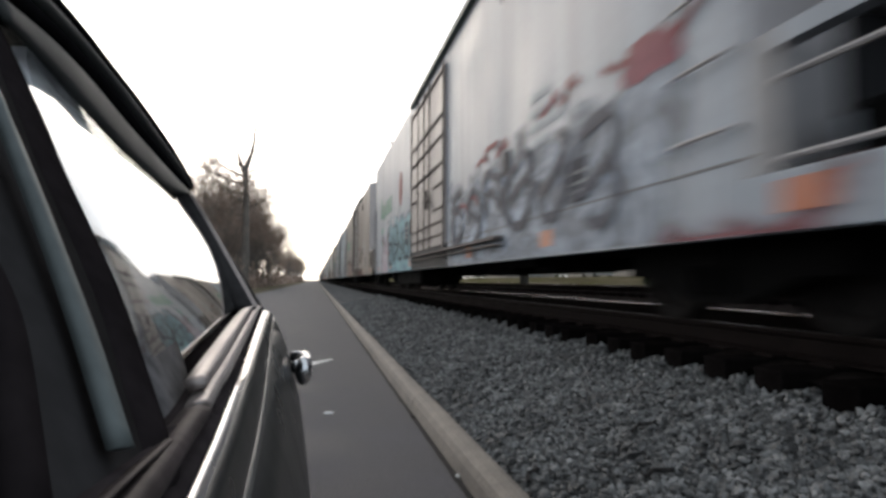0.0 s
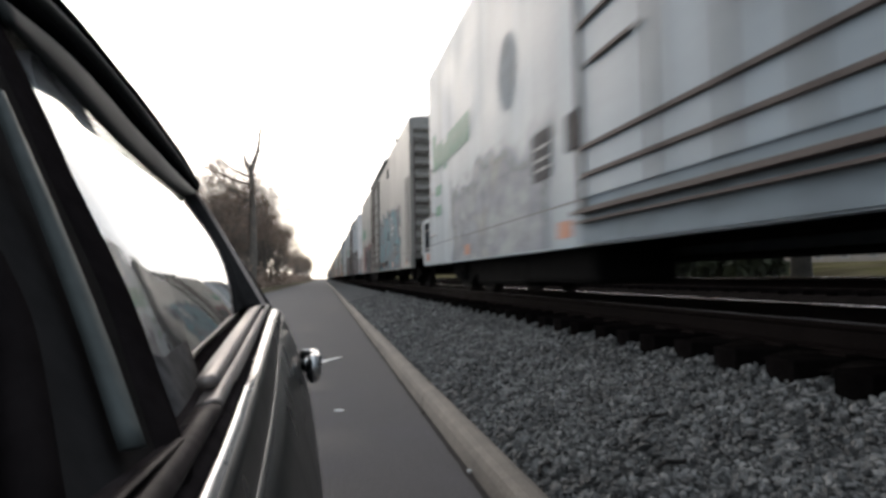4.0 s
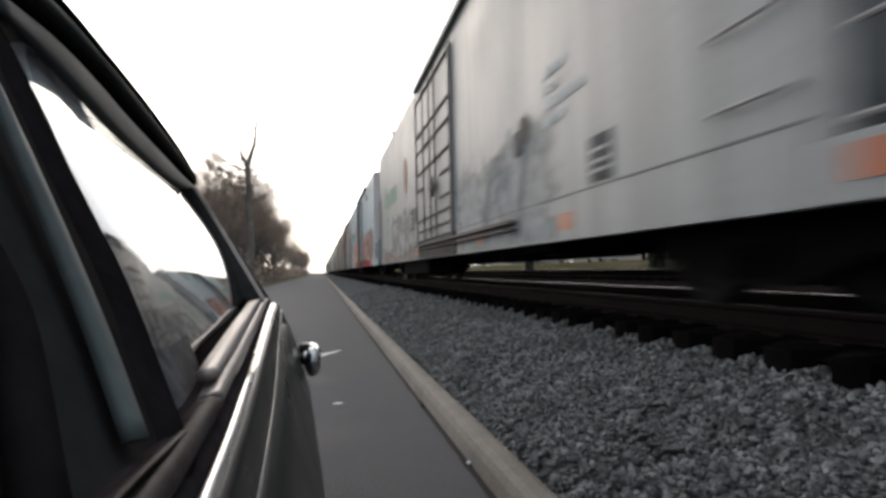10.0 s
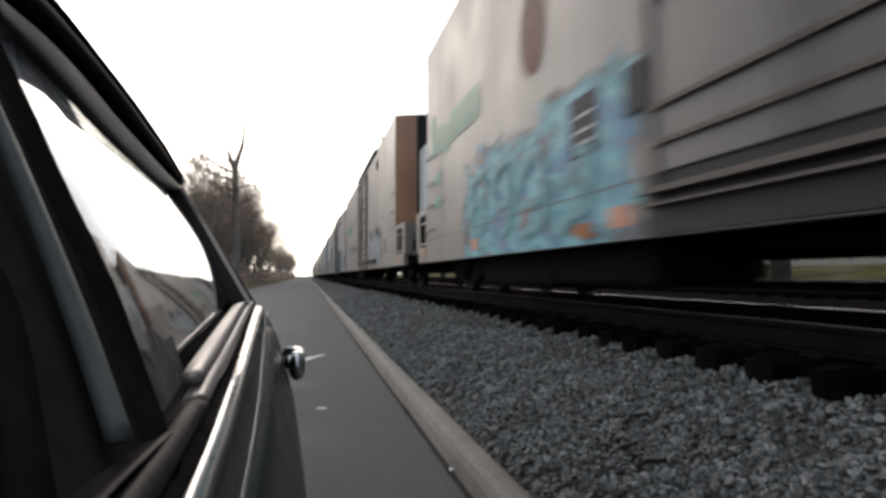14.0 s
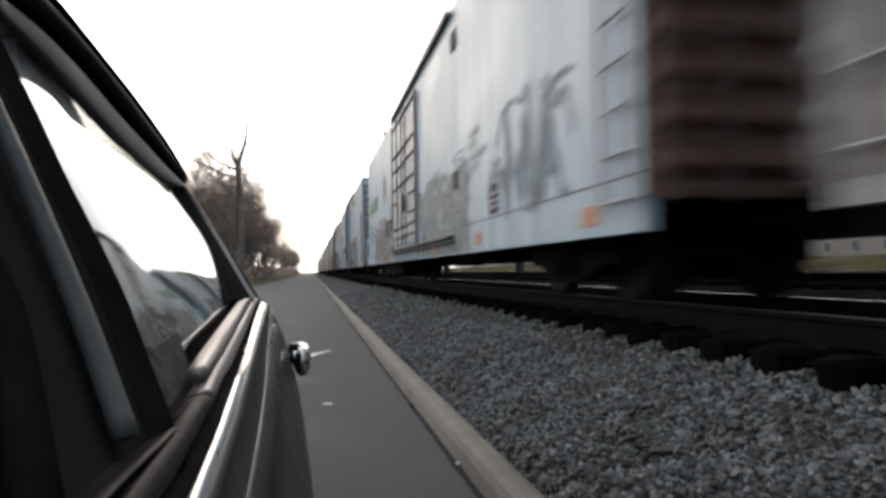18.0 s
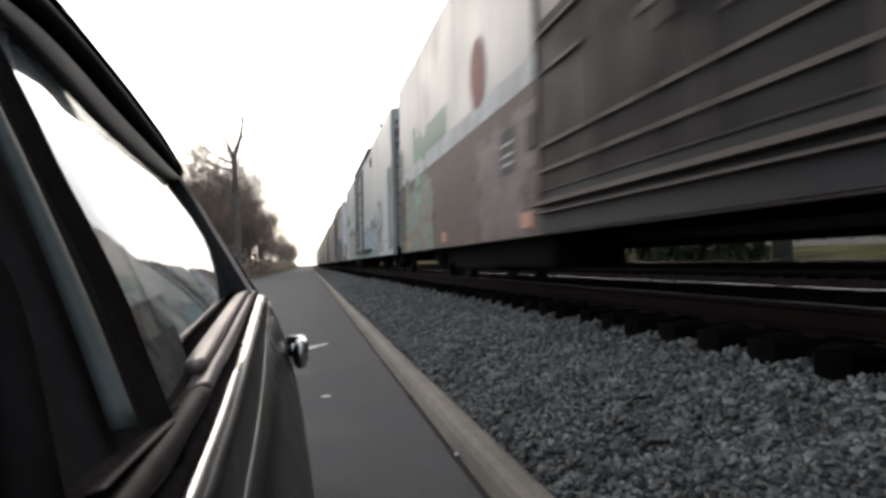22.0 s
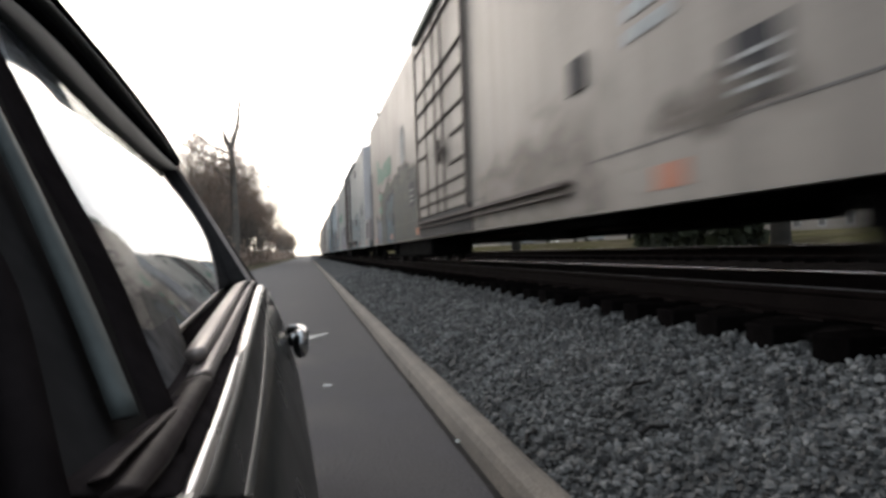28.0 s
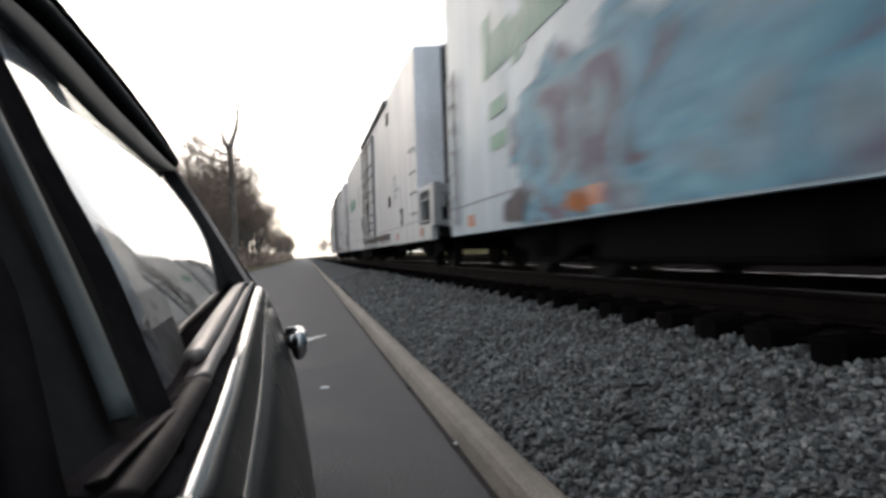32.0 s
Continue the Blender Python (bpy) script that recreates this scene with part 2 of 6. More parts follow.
def box(bm, x0, x1, y0, y1, z0, z1, bevel=0.0):
    vs = [bm.verts.new((x, y, z)) for x in (x0, x1) for y in (y0, y1) for z in (z0, z1)]
    fs = [bm.faces.new([vs[i] for i in f]) for f in ((0, 1, 3, 2), (4, 6, 7, 5), (0, 4, 5, 1), (2, 3, 7, 6), (0, 2, 6, 4), (1, 5, 7, 3))]
    if bevel:
        edges = list({e for f in fs for e in f.edges})
        bmesh.ops.bevel(bm, geom=edges, offset=bevel, segments=2, affect="EDGES", profile=0.5)
    return bm


def boxes(*dims, bevel=0.0):
    bm = bmesh.new()
    for d in dims:
        box(bm, *d, bevel=bevel)
    return bm


def rod(bm, a, b, r0, r1=None, n=8, caps=True):
    a, b = Vector(a), Vector(b)
    r1 = r0 if r1 is None else r1
    q = (b - a).to_track_quat("Z", "Y")
    ra = [bm.verts.new(a + q @ Vector((r0 * math.cos(k * math.tau / n), r0 * math.sin(k * math.tau / n), 0))) for k in range(n)]
    rb = [bm.verts.new(b + q @ Vector((r1 * math.cos(k * math.tau / n), r1 * math.sin(k * math.tau / n), 0))) for k in range(n)]
    for k in range(n):
        bm.faces.new((ra[k], ra[(k + 1) % n], rb[(k + 1) % n], rb[k]))
    if caps:
        bm.faces.new(ra[::-1])
        bm.faces.new(rb)
    return bm


def extrude_y(profile, y0, y1, mat_closed=True, steps=1):
    """A prism along y from a closed profile of (x, z)."""
    bm = bmesh.new()
    rings = [[bm.verts.new((x, y0 + (y1 - y0) * s / steps, z)) for x, z in profile] for s in range(steps + 1)]
    n = len(profile)
    for a, b in zip(rings, rings[1:]):
        for k in range(n):
            bm.faces.new((a[k], a[(k + 1) % n], b[(k + 1) % n], b[k]))
    bm.faces.new(rings[0][::-1])
    bm.faces.new(rings[-1])
    bmesh.ops.recalc_face_normals(bm, faces=bm.faces)
    return bm


def curve(points, n):
    """n + 1 points along a smooth curve through the given ones."""
    p = [Vector(q) for q in points]
    p = [2 * p[0] - p[1], *p, 2 * p[-1] - p[-2]]
    out = []
    for k in range(n + 1):
        u = k / n * (len(p) - 3)
        i = min(int(u), len(p) - 4)
        f = u - i
        a, b, c, d = p[i:i + 4]
        out.append(0.5 * (2 * b + (c - a) * f + (2 * a - 5 * b + 4 * c - d) * f * f + (3 * b - a - 3 * c + d) * f ** 3))
    return out


# ---- ground, road, kerb ----
TRACK_X, RAIL_Z, PITCH = 3.91, 0.772, 0.495


def strip_sheet(name, xs, zs, ys, mat, rough_z=0.0, seed=1):
    """A sheet of ground with one height for each line along y, slightly uneven."""
    verts, faces = [], []
    for y in ys:
        for x, z in zip(xs, zs):
            verts.append((x, y, z + rough_z * noise.noise(Vector((x * 1.7, y * 0.9, seed)))))
    w = len(xs)
    for j in range(len(ys) - 1):
        for i in range(w - 1):
            a = j * w + i
            faces.append((a, a + 1, a + w + 1, a + w))
    return new(name, data_mesh(name, verts, faces, mat, True))


def spread(near, far, n):
    return [near + (far - near) * (k / n) ** 2 for k in range(n + 1)]


LONG = [-300, -60, -20, -8, -4, 0, *spread(1.5, 900, 50)]
tagged(strip_sheet("road", [-4.75, -3.4, -2.0, -0.6, 0.2, 0.795], [-0.03, 0.0, 0.012, 0.006, 0.002, 0.0], LONG, M_ASPHALT),
       "worn grey asphalt road beside the railway", "road", kind="structure")
tagged(strip_sheet("ground", [-1500, -300, -60, -25, -12, -7, -5.4, -4.74], [1.0, 0.6, 0.3, 0.15, 0.08, 0.02, 0.03, -0.035], LONG, M_DIRT, 0.03),
       "dull grass and leaf litter beside the road", "ground", kind="structure")
tagged(strip_sheet("ground", [11.2, 12.5, 14, 18, 24, 40, 80, 300, 1500], [0.5, 0.55, 0.7, 1.1, 1.45, 1.7, 1.9, 2.2, 2.5], LONG, M_GRASS, 0.04),
       "dull green grass beyond the tracks", "ground", kind="structure")

kerb = thing("kerb", 0, 0, 0, "weathered concrete kerb along the road edge", "kerb", kind="structure")
KERB_PROFILE = [(0.784, -0.1), (0.793, 0.03), (0.803, 0.09), (0.822, 0.128), (0.855, 0.147), (0.91, 0.15), (0.94, 0.142), (0.955, 0.12), (0.958, -0.1)]
kerb_piece = mesh_of("kerb_stone", extrude_y(KERB_PROFILE, 0.0, 2.996), M_KERB)
for k in range(-8, 200):
    ob = part("kerb_stone", kerb_piece, None, kerb)
    ob.location = (random.uniform(-0.004, 0.004), k * 3.0 - 0.9, random.uniform(-0.004, 0.003))

BED_X = [0.95, 1.1, 1.35, 1.7, 2.1, 2.45, 2.68, 3.0, 3.91, 4.8, 5.2, 5.8, 6.4, 7.1, 8.4, 9.7, 10.4, 11.3]
BED_Z = [0.05, 0.10, 0.16, 0.24, 0.32, 0.385, 0.445, 0.545, 0.565, 0.56, 0.48, 0.46, 0.55, 0.72, 0.75, 0.72, 0.62, 0.5]
tagged(strip_sheet("ballast", BED_X, BED_Z, [-300, -60, -20, -8, -4, -2, *[k * 0.25 for k in range(-6, 100)], *spread(26, 900, 40)], M_GRAVEL, 0.012),
       "grey crushed stone ballast under the tracks", "ballast", kind="structure")


# oily stone in a still darker colour, painting in the shade below the train
tagged(strip_sheet("track_bed", [2.78, 3.0, 3.91, 4.8, 5.04], [0.535, 0.575, 0.58, 0.575, 0.53], [-300, -60, -20, -4, *[k * 0.5 for k in range(-6, 60)], *spread(30, 900, 40)], M_DARKBED, 0.03),
       "oily ballast between the rails, darkened for the shade under the train", "ballast", kind="structure")


tagged(strip_sheet("track_bed", [5.3, 5.8, 6.4, 7.1, 8.4, 9.7, 10.3], [0.485, 0.475, 0.565, 0.735, 0.765, 0.735, 0.645], [-300, -60, -20, -4, *[k * 0.5 for k in range(-6, 60)], *spread(30, 900, 40)], M_DARKBED, 0.006),
       "dark ballast under the second track", "ballast", kind="structure")


def bed_z(x):
    return float(np.interp(x, BED_X, BED_Z))


def stones():
    """Crushed stones over the near ballast shoulder, joined into one piece."""
    rng = np.random.default_rng(4)
    base = bmesh.new()
    bmesh.ops.create_icosphere(base, subdivisions=1, radius=1.0)
    shape = np.array([v.co[:] for v in base.verts])
    tri = np.array([[v.index for v in f.verts] for f in base.faces])
    base.free()
    pts = []
    for y0, y1, number, size in ((0.6, 5.0, 27000, 0.0172), (5.0, 11.0, 22000, 0.0195), (11.0, 26.0, 15000, 0.028)):
        x, y = rng.uniform(0.96, 2.95, number), rng.uniform(y0, y1, number)
        r = size * rng.uniform(0.4, 1.9, number)
        z = np.interp(x, BED_X, BED_Z) + np.where(x > 2.7, rng.uniform(-0.09, -0.05, number), rng.uniform(-0.02, 0.022, number))
        # heaped in the cribs between the ties
        z += np.where(x > 2.45, 0.024 * (1 - np.cos((y + 4.28) / PITCH * 2 * np.pi)) * np.clip((x - 2.4) / 0.2, 0, 1) * np.clip((2.78 - x) / 0.12, 0, 1), 0.0)
        a1, a2 = rng.uniform(0, 6.3, (2, number))
        k = rng.uniform(0.42, 1.25, (number, len(shape), 1)) * shape[None] * np.stack([rng.uniform(0.7, 1.2, number), rng.uniform(0.6, 1.1, number), rng.uniform(0.45, 0.8, number)], 1)[:, None, :]
        c, s = np.cos(a1)[:, None], np.sin(a1)[:, None]
        k = np.stack([k[..., 0], k[..., 1] * c - k[..., 2] * s, k[..., 1] * s + k[..., 2] * c], 2)
        c, s = np.cos(a2)[:, None], np.sin(a2)[:, None]
        k = np.stack([k[..., 0] * c - k[..., 1] * s, k[..., 0] * s + k[..., 1] * c, k[..., 2]], 2)
        pts.append(k * r[:, None, None] + np.stack([x, y, z], 1)[:, None, :])
    pts = np.concatenate(pts)
    count = len(pts)
    faces = (tri[None] + (np.arange(count) * len(shape))[:, None, None]).reshape(-1, 3)
    me = bpy.data.meshes.new("ballast_stones")
    me.vertices.add(count * len(shape))
    me.vertices.foreach_set("co", pts.reshape(-1))
    me.loops.add(faces.size)
    me.loops.foreach_set("vertex_index", faces.reshape(-1))
    me.polygons.add(len(faces))
    me.polygons.foreach_set("loop_start", np.arange(len(faces)) * 3)
    me.update()
    me.validate()
    me.shade_flat()
    me.materials.append(M_STONE)
    return tagged(new("ballast_stones", me), "loose grey crushed stones of the ballast shoulder", "gravel", kind="stuff")


stones()


# ---- tracks ----
RAIL_PROFILE = [(-0.036, 0.0), (0.036, 0.0), (0.036, -0.03), (0.01, -0.048), (0.009, -0.145), (0.068, -0.162), (0.068, -0.175),
                (-0.068, -0.175), (-0.068, -0.162), (-0.009, -0.145), (-0.01, -0.048), (-0.036, -0.03)]


def track(x, z, label, first, near_count, far_to):
    t = thing("railway_track", x, 0, z, label, "railway track", "railway tracks", "structure")
    for side in (-1, 1):
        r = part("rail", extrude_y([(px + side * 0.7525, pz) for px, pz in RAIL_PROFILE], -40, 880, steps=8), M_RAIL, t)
        # the head nearest the road gets the darker steel, as if train-shaded
        part("rail_head", boxes((side * 0.7525 - 0.034, side * 0.7525 + 0.034, -40, 880, 0.0005, 0.004)), (M_RAILSHADE if side < 0 and x < 5 else M_RAILTOP), r, "rail head darkened for the shade under the train" if side < 0 and x < 5 else "shiny worn rail head")
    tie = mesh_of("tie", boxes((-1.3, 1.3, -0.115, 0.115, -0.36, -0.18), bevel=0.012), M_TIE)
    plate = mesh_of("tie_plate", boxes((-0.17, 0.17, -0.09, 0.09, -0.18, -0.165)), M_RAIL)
    rng = random.Random(int(x * 10))
    for k in range(near_count):
        y = first + k * PITCH + rng.uniform(-0.03, 0.03)
        o = part("tie", tie, None, t)
        o.location, o.rotation_euler = (rng.uniform(-0.04, 0.04), y, rng.uniform(-0.006, 0.004)), (0, 0, rng.uniform(-0.015, 0.015))
        if k < 40:
            for side in (-1, 1):
                p = part("tie_plate", plate, None, o)
                p.location = (side * 0.7525, 0, 0)
    bm = bmesh.new()
    y = first + near_count * PITCH
    while y < far_to:
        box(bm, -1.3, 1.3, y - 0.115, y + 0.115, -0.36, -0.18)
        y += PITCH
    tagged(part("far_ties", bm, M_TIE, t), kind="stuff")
    return t


track(TRACK_X, RAIL_Z, "railway track with dark timber ties and worn rails", -4.28, 110, 260)
track(8.4, 0.97, "second railway track with rusty rails beyond the first", 2.0, 60, 120)


# ---- trees ----
def branches(rng, start, way, length, radius, depth, out, twigs, droop=0.0, fork=3, up=0.25):
    """Grows a bent limb as tapered pieces, and its side limbs."""
    p, d = Vector(start), Vector(way).normalized()
    steps = 4
    for k in range(steps):
        f0, f1 = k / steps, (k + 1) / steps
        e = p + d * (length / steps)
        out.append((p.copy(), e.copy(), radius * (1 - 0.6 * f0), radius * (1 - 0.6 * f1)))
        if depth > 0 and k >= 1:
            for _ in range(fork if k == steps - 1 else rng.choice((1, 1, 2))):
                side = Vector((rng.uniform(-1, 1), rng.uniform(-1, 1), rng.uniform(-0.2, 0.7)))
                nd = (d * rng.uniform(0.5, 0.9) + side * rng.uniform(0.5, 0.85)).normalized()
                branches(rng, e, nd, length * rng.uniform(0.45, 0.72), radius * (1 - 0.6 * f1) * rng.uniform(0.5, 0.7), depth - 1, out, twigs, droop, fork, up)
        if depth <= 1:
            twigs.append((e.copy(), d.copy()))
        p = e
        d = (d + Vector((rng.uniform(-0.25, 0.25), rng.uniform(-0.25, 0.25), rng.uniform(-0.08, up)))).normalized()


def tube_mesh(name, pieces, mat, sides):
    verts, faces = [], []
    for a, b, r0, r1 in pieces:
        q = (b - a).to_track_quat("Z", "Y")
        n = sides if r0 > 0.05 else 3
        i = len(verts)
        for c, r in ((a, r0), (b, r1)):
            for k in range(n):
                verts.append(c + q @ Vector((r * math.cos(k * math.tau / n), r * math.sin(k * math.tau / n), 0)))
        faces.extend([(i + k, i + (k + 1) % n, i + n + (k + 1) % n, i + n + k) for k in range(n)])
    return data_mesh(name, verts, faces, mat, True)


def scatter_leaves(rng, name, spots, number, size, spread_m, mat):
    verts, faces = [], []
    for _ in range(number):
        c, d = rng.choice(spots)
        c = c + Vector((rng.gauss(0, spread_m), rng.gauss(0, spread_m), rng.gauss(0, spread_m)))
        q = Euler((rng.uniform(0, 6.3), rng.uniform(0, 6.3), rng.uniform(0, 6.3))).to_matrix()
        s = size * rng.uniform(0.6, 1.5)
        i = len(verts)
        verts.extend([c + q @ Vector(v) * s for v in ((-0.5, -0.3, 0), (0.5, -0.25, 0.1), (0.45, 0.3, 0), (-0.4, 0.35, -0.1))])
        faces.append((i, i + 1, i + 2, i + 3))
    return data_mesh(name, verts, faces, mat)


def twig_mesh(rng, name, spots, number, length, mat):
    verts, faces = [], []
    for _ in range(number):
        c, d = rng.choice(spots)
        w = (d + Vector((rng.uniform(-1, 1), rng.uniform(-1, 1), rng.uniform(-0.3, 0.9)))).normalized()
        e = c + w * length * rng.uniform(0.5, 1.5)
        side = w.cross(Vector((rng.uniform(-1, 1), rng.uniform(-1, 1), rng.uniform(-1, 1)))).normalized() * 0.022
        other = w.cross(side).normalized() * 0.02
        i = len(verts)
        verts.extend([c - side, c + side, e, c + other])
        faces.extend([(i, i + 1, i + 2), (i + 1, i + 3, i + 2), (i + 3, i, i + 2)])
    return data_mesh(name, verts, faces, mat)


def make_tree(seed, height, trunk_r, depth, twigs_n, leaves_n, label, lean=(0, 0), leaf_mat=None, bole=0.4, leaf=0.28, fork=3, bark=None):
    rng = random.Random(seed)
    t = tagged(new("tree"), label, "tree", "roadside trees")
    pieces, spots = [], []
    top = Vector((lean[0], lean[1], height * bole))
    flare = Vector((0, 0, 0.0))
    pieces.append((flare - Vector((0, 0, 0.3)), Vector((0, 0, 0.5)), trunk_r * 1.7, trunk_r * 1.08))
    pieces.append((Vector((0, 0, 0.5)), top, trunk_r * 1.08, trunk_r * 0.8))
    for k in range(4):
        a = k * math.tau / 4 + rng.uniform(-0.4, 0.4)
        w = Vector((math.cos(a) * 0.5, math.sin(a) * 0.5, rng.uniform(0.7, 1.2)))
        branches(rng, top - Vector((0, 0, rng.uniform(0, height * 0.12))), w, height * rng.uniform(0.3, 0.42), trunk_r * 0.55, depth, pieces, spots, fork=fork)
    branches(rng, top, Vector((rng.uniform(-0.15, 0.15), rng.uniform(-0.15, 0.15), 1)), height * 0.5, trunk_r * 0.7, depth, pieces, spots, fork=fork)
    part("trunk", tube_mesh("trunk", pieces, bark or M_BARK, 7), None, t)
    if twigs_n:
        part("twig_mass", twig_mesh(rng, "twig_mass", spots, twigs_n, 0.7, M_TWIG), None, t)
    if leaves_n:
        part("crown", scatter_leaves(rng, "crown", spots, leaves_n, leaf, 0.5, leaf_mat or M_LEAF), None, t)
    return t


def tall_tree():
    """The tall bare tree: a straight bole forking high up into two stems, with spreading limbs below the fork."""
    rng = random.Random(5)
    t = tagged(new("tree"), "tall bare winter tree with a forked top at the roadside", "tree", "roadside trees")
    pieces, spots = [], []

    def limb(points, r0, r1, depth, shoots):
        pts = curve(points, 10)
        for k in range(10):
            a, c = pts[k], pts[k + 1]
            f0, f1 = k / 10, (k + 1) / 10
            pieces.append((a, c, r0 + (r1 - r0) * f0, r0 + (r1 - r0) * f1))
            if shoots and k >= 2 and rng.random() < shoots:
                side = Vector((rng.uniform(-1, 1), rng.uniform(-1, 1), rng.uniform(-0.1, 0.8)))
                branches(rng, c, (c - a).normalized() * 0.5 + side, rng.uniform(1.2, 2.6), (r0 + (r1 - r0) * f1) * 0.45, depth, pieces, spots, fork=2)
    limb([(0, 0, -0.3), (0.02, 0, 0.5), (0.05, 0, 5), (0, 0, 9), (-0.1, 0, 12.0)], 0.52, 0.3, 1, 0.15)
    limb([(-0.1, 0, 12.0), (0.35, 0.2, 13.4), (0.75, 0.1, 15.0), (0.9, -0.1, 16.4), (1.25, 0, 17.9)], 0.27, 0.05, 0, 0.45)
    limb([(-0.1, 0, 12.0), (-0.7, -0.1, 13.1), (-1.15, 0.1, 14.6), (-1.55, 0, 16.4)], 0.19, 0.03, 0, 0.4)
    limb([(0.7, 0, 12.4), (0.3, 0, 12.0), (1.2, 0.3, 12.4), (2.6, 0.5, 13.2)][1:], 0.07, 0.02, 0, 0.2)
    for z, dx, dy, up, r in ((11.4, -3.6, 0.6, 1.9, 0.15), (10.6, -3.9, -0.9, 1.2, 0.16), (9.6, -4.2, 1.2, 1.4, 0.15), (8.8, -2.6, -2.2, 1.6, 0.12), (10.0, 1.9, 1.6, 0.6, 0.09), (8.2, 2.2, -1.2, 0.9, 0.09), (7.4, -3.4, 0.3, 0.9, 0.12)):
        limb([(0, 0, z), (dx * 0.35, dy * 0.4, z + up * 0.25), (dx * 0.7, dy * 0.8, z + up * 0.6), (dx, dy, z + up)], r, 0.03, 1, 0.75)
    part("trunk", tube_mesh("trunk", pieces, M_BARK, 8), None, t)
    part("twig_mass", twig_mesh(rng, "twig_mass", spots, 1500, 0.6, M_TWIG), None, t)
    return t


tall = tall_tree()
place(tall, -7.75, 70, 0)
tall.scale = (1, 1, 1.09)
proto = [make_tree(20 + k, 13.5 + 1.2 * (k % 3), 0.24, 3, 2400, 60, "brownish winter tree in the roadside wood", bole=0.3) for k in range(4)]
rng = random.Random(8)
spots_left = []
for k in range(74):
    if k < 46:
        y = 68 + (k / 45) ** 1.2 * 76
        x = -8.2 - rng.uniform(0, 7) - (1.5 if y < 90 else 0)
    else:
        y = 235 + (k - 46) * 7.0
        x = -9.0 - rng.uniform(0, 9)
    spots_left.append((x, y))
for k, (x, y) in enumerate(spots_left):
    m = pose(x, y, 0, 0, 0, rng.uniform(0, 360)) @ Matrix.Scale(rng.uniform(0.62, 0.9), 4)
    if k < 4:
        proto[k].matrix_basis = m
    else:
        c = copy_thing(proto[k % 4], pose(x, y, 0, 0, 0, rng.uniform(0, 360)))
        s = rng.uniform(0.62, 0.92)
        c.scale = (s, s, s * rng.uniform(0.9, 1.08))
for x, y in ((12, 190), (15, 215), (11, 250), (14, 290), (10, 330), (16, 360), (9, 400), (12, 450)):
    copy_thing(proto[rng.randrange(4)], pose(x, y, 0.5, 0, 0, rng.uniform(0, 360)))
street = make_tree(60, 15, 0.3, 3, 3000, 5000, "broad street tree with a flared trunk on the grass", leaf_mat=M_HEDGE, bole=0.28, leaf=0.4, bark=M_DARKBARK)
place(street, 15.2, 17.2, 0.5)
for x, y, a in ((14.0, 40, 70), (14.6, 66, 160), (16, 95, 250), (24, 27, 30)):
    copy_thing(street, pose(x, y, 0.5, 0, 0, a))


def undergrowth():
    """Low brush under the roadside wood."""
    rng = random.Random(31)
    verts, faces = [], []
    for _ in range(9000):
        y = 55 + 330 * rng.random() ** 2.2
        x = -7.4 - rng.random() * 9
        z = abs(rng.gauss(0, 1.2))
        s = rng.uniform(0.12, 0.4) * (1 + y / 200)
        q = Euler((rng.uniform(0, 6.3), rng.uniform(0, 6.3), rng.uniform(0, 6.3))).to_matrix()
        i = len(verts)
        verts.extend([Vector((x, y, z)) + q @ Vector(v) * s for v in ((-0.5, -0.3, 0), (0.5, -0.25, 0.1), (0.45, 0.3, 0), (-0.4, 0.35, -0.1))])
        faces.append((i, i + 1, i + 2, i + 3))
    tagged(new("undergrowth", data_mesh("undergrowth", verts, faces, M_TWIG)), "brown winter brush under the roadside trees", "undergrowth", kind="stuff")


undergrowth()

# ---- freight train ----
HW = 1.56
SILL, EAVE = 0.58, 4.76
SPACING, FIRST = 24.906, 12.9
WHEEL_R = 0.46


def travel(t):
    """Metres that the train has gone after t seconds."""
    return 14.859 * t + 0.01244 * t * t


SHARED = {}


def shared(key, build, mat, smooth=False):
    """One mesh for all the parts of a kind."""
    if key not in SHARED:
        SHARED[key] = mesh_of(key.split(":")[0], build(), mat, smooth)
    return SHARED[key]


def wheelset_mesh():
    bm = bmesh.new()
    for s in (-1, 1):
        ring = [(0.69, 0.46), (0.69, 0.50), (0.72, 0.50), (0.73, 0.462), (0.835, 0.455), (0.835, 0.36), (0.79, 0.33), (0.78, 0.16), (0.82, 0.12), (0.82, 0.0)]
        n = 28
        rows_v = [[bm.verts.new((s * x, r * math.cos(a * math.tau / n), r * math.sin(a * math.tau / n))) for a in range(n)] for x, r in ring[:-1]]
        for a, b in zip(rows_v, rows_v[1:]):
            for k in range(n):
                bm.faces.new((a[k], a[(k + 1) % n], b[(k + 1) % n], b[k]))
        bm.faces.new(rows_v[-1])
        bm.faces.new(rows_v[0])
    rod(bm, (-1.0, 0, 0), (1.0, 0, 0), 0.085, n=12)
    bmesh.ops.recalc_face_normals(bm, faces=bm.faces)
    return bm


def side_frame_mesh():
    bm = bmesh.new()
    prof = [(-1.15, 0.36), (-1.15, 0.56), (-0.75, 0.62), (-0.5, 0.76), (0.5, 0.76), (0.75, 0.62), (1.15, 0.56), (1.15, 0.36), (0.9, 0.36), (0.55, 0.24), (0.3, 0.17), (-0.3, 0.17), (-0.55, 0.24), (-0.9, 0.36)]
    a = [bm.verts.new((-0.08, y, z)) for y, z in prof]
    b = [bm.verts.new((0.08, y, z)) for y, z in prof]
    bm.faces.new(a)
    bm.faces.new(b[::-1])
    for k in range(len(prof)):
        bm.faces.new((a[k], b[k], b[(k + 1) % len(prof)], a[(k + 1) % len(prof)]))
    bmesh.ops.recalc_face_normals(bm, faces=bm.faces)
    return bm


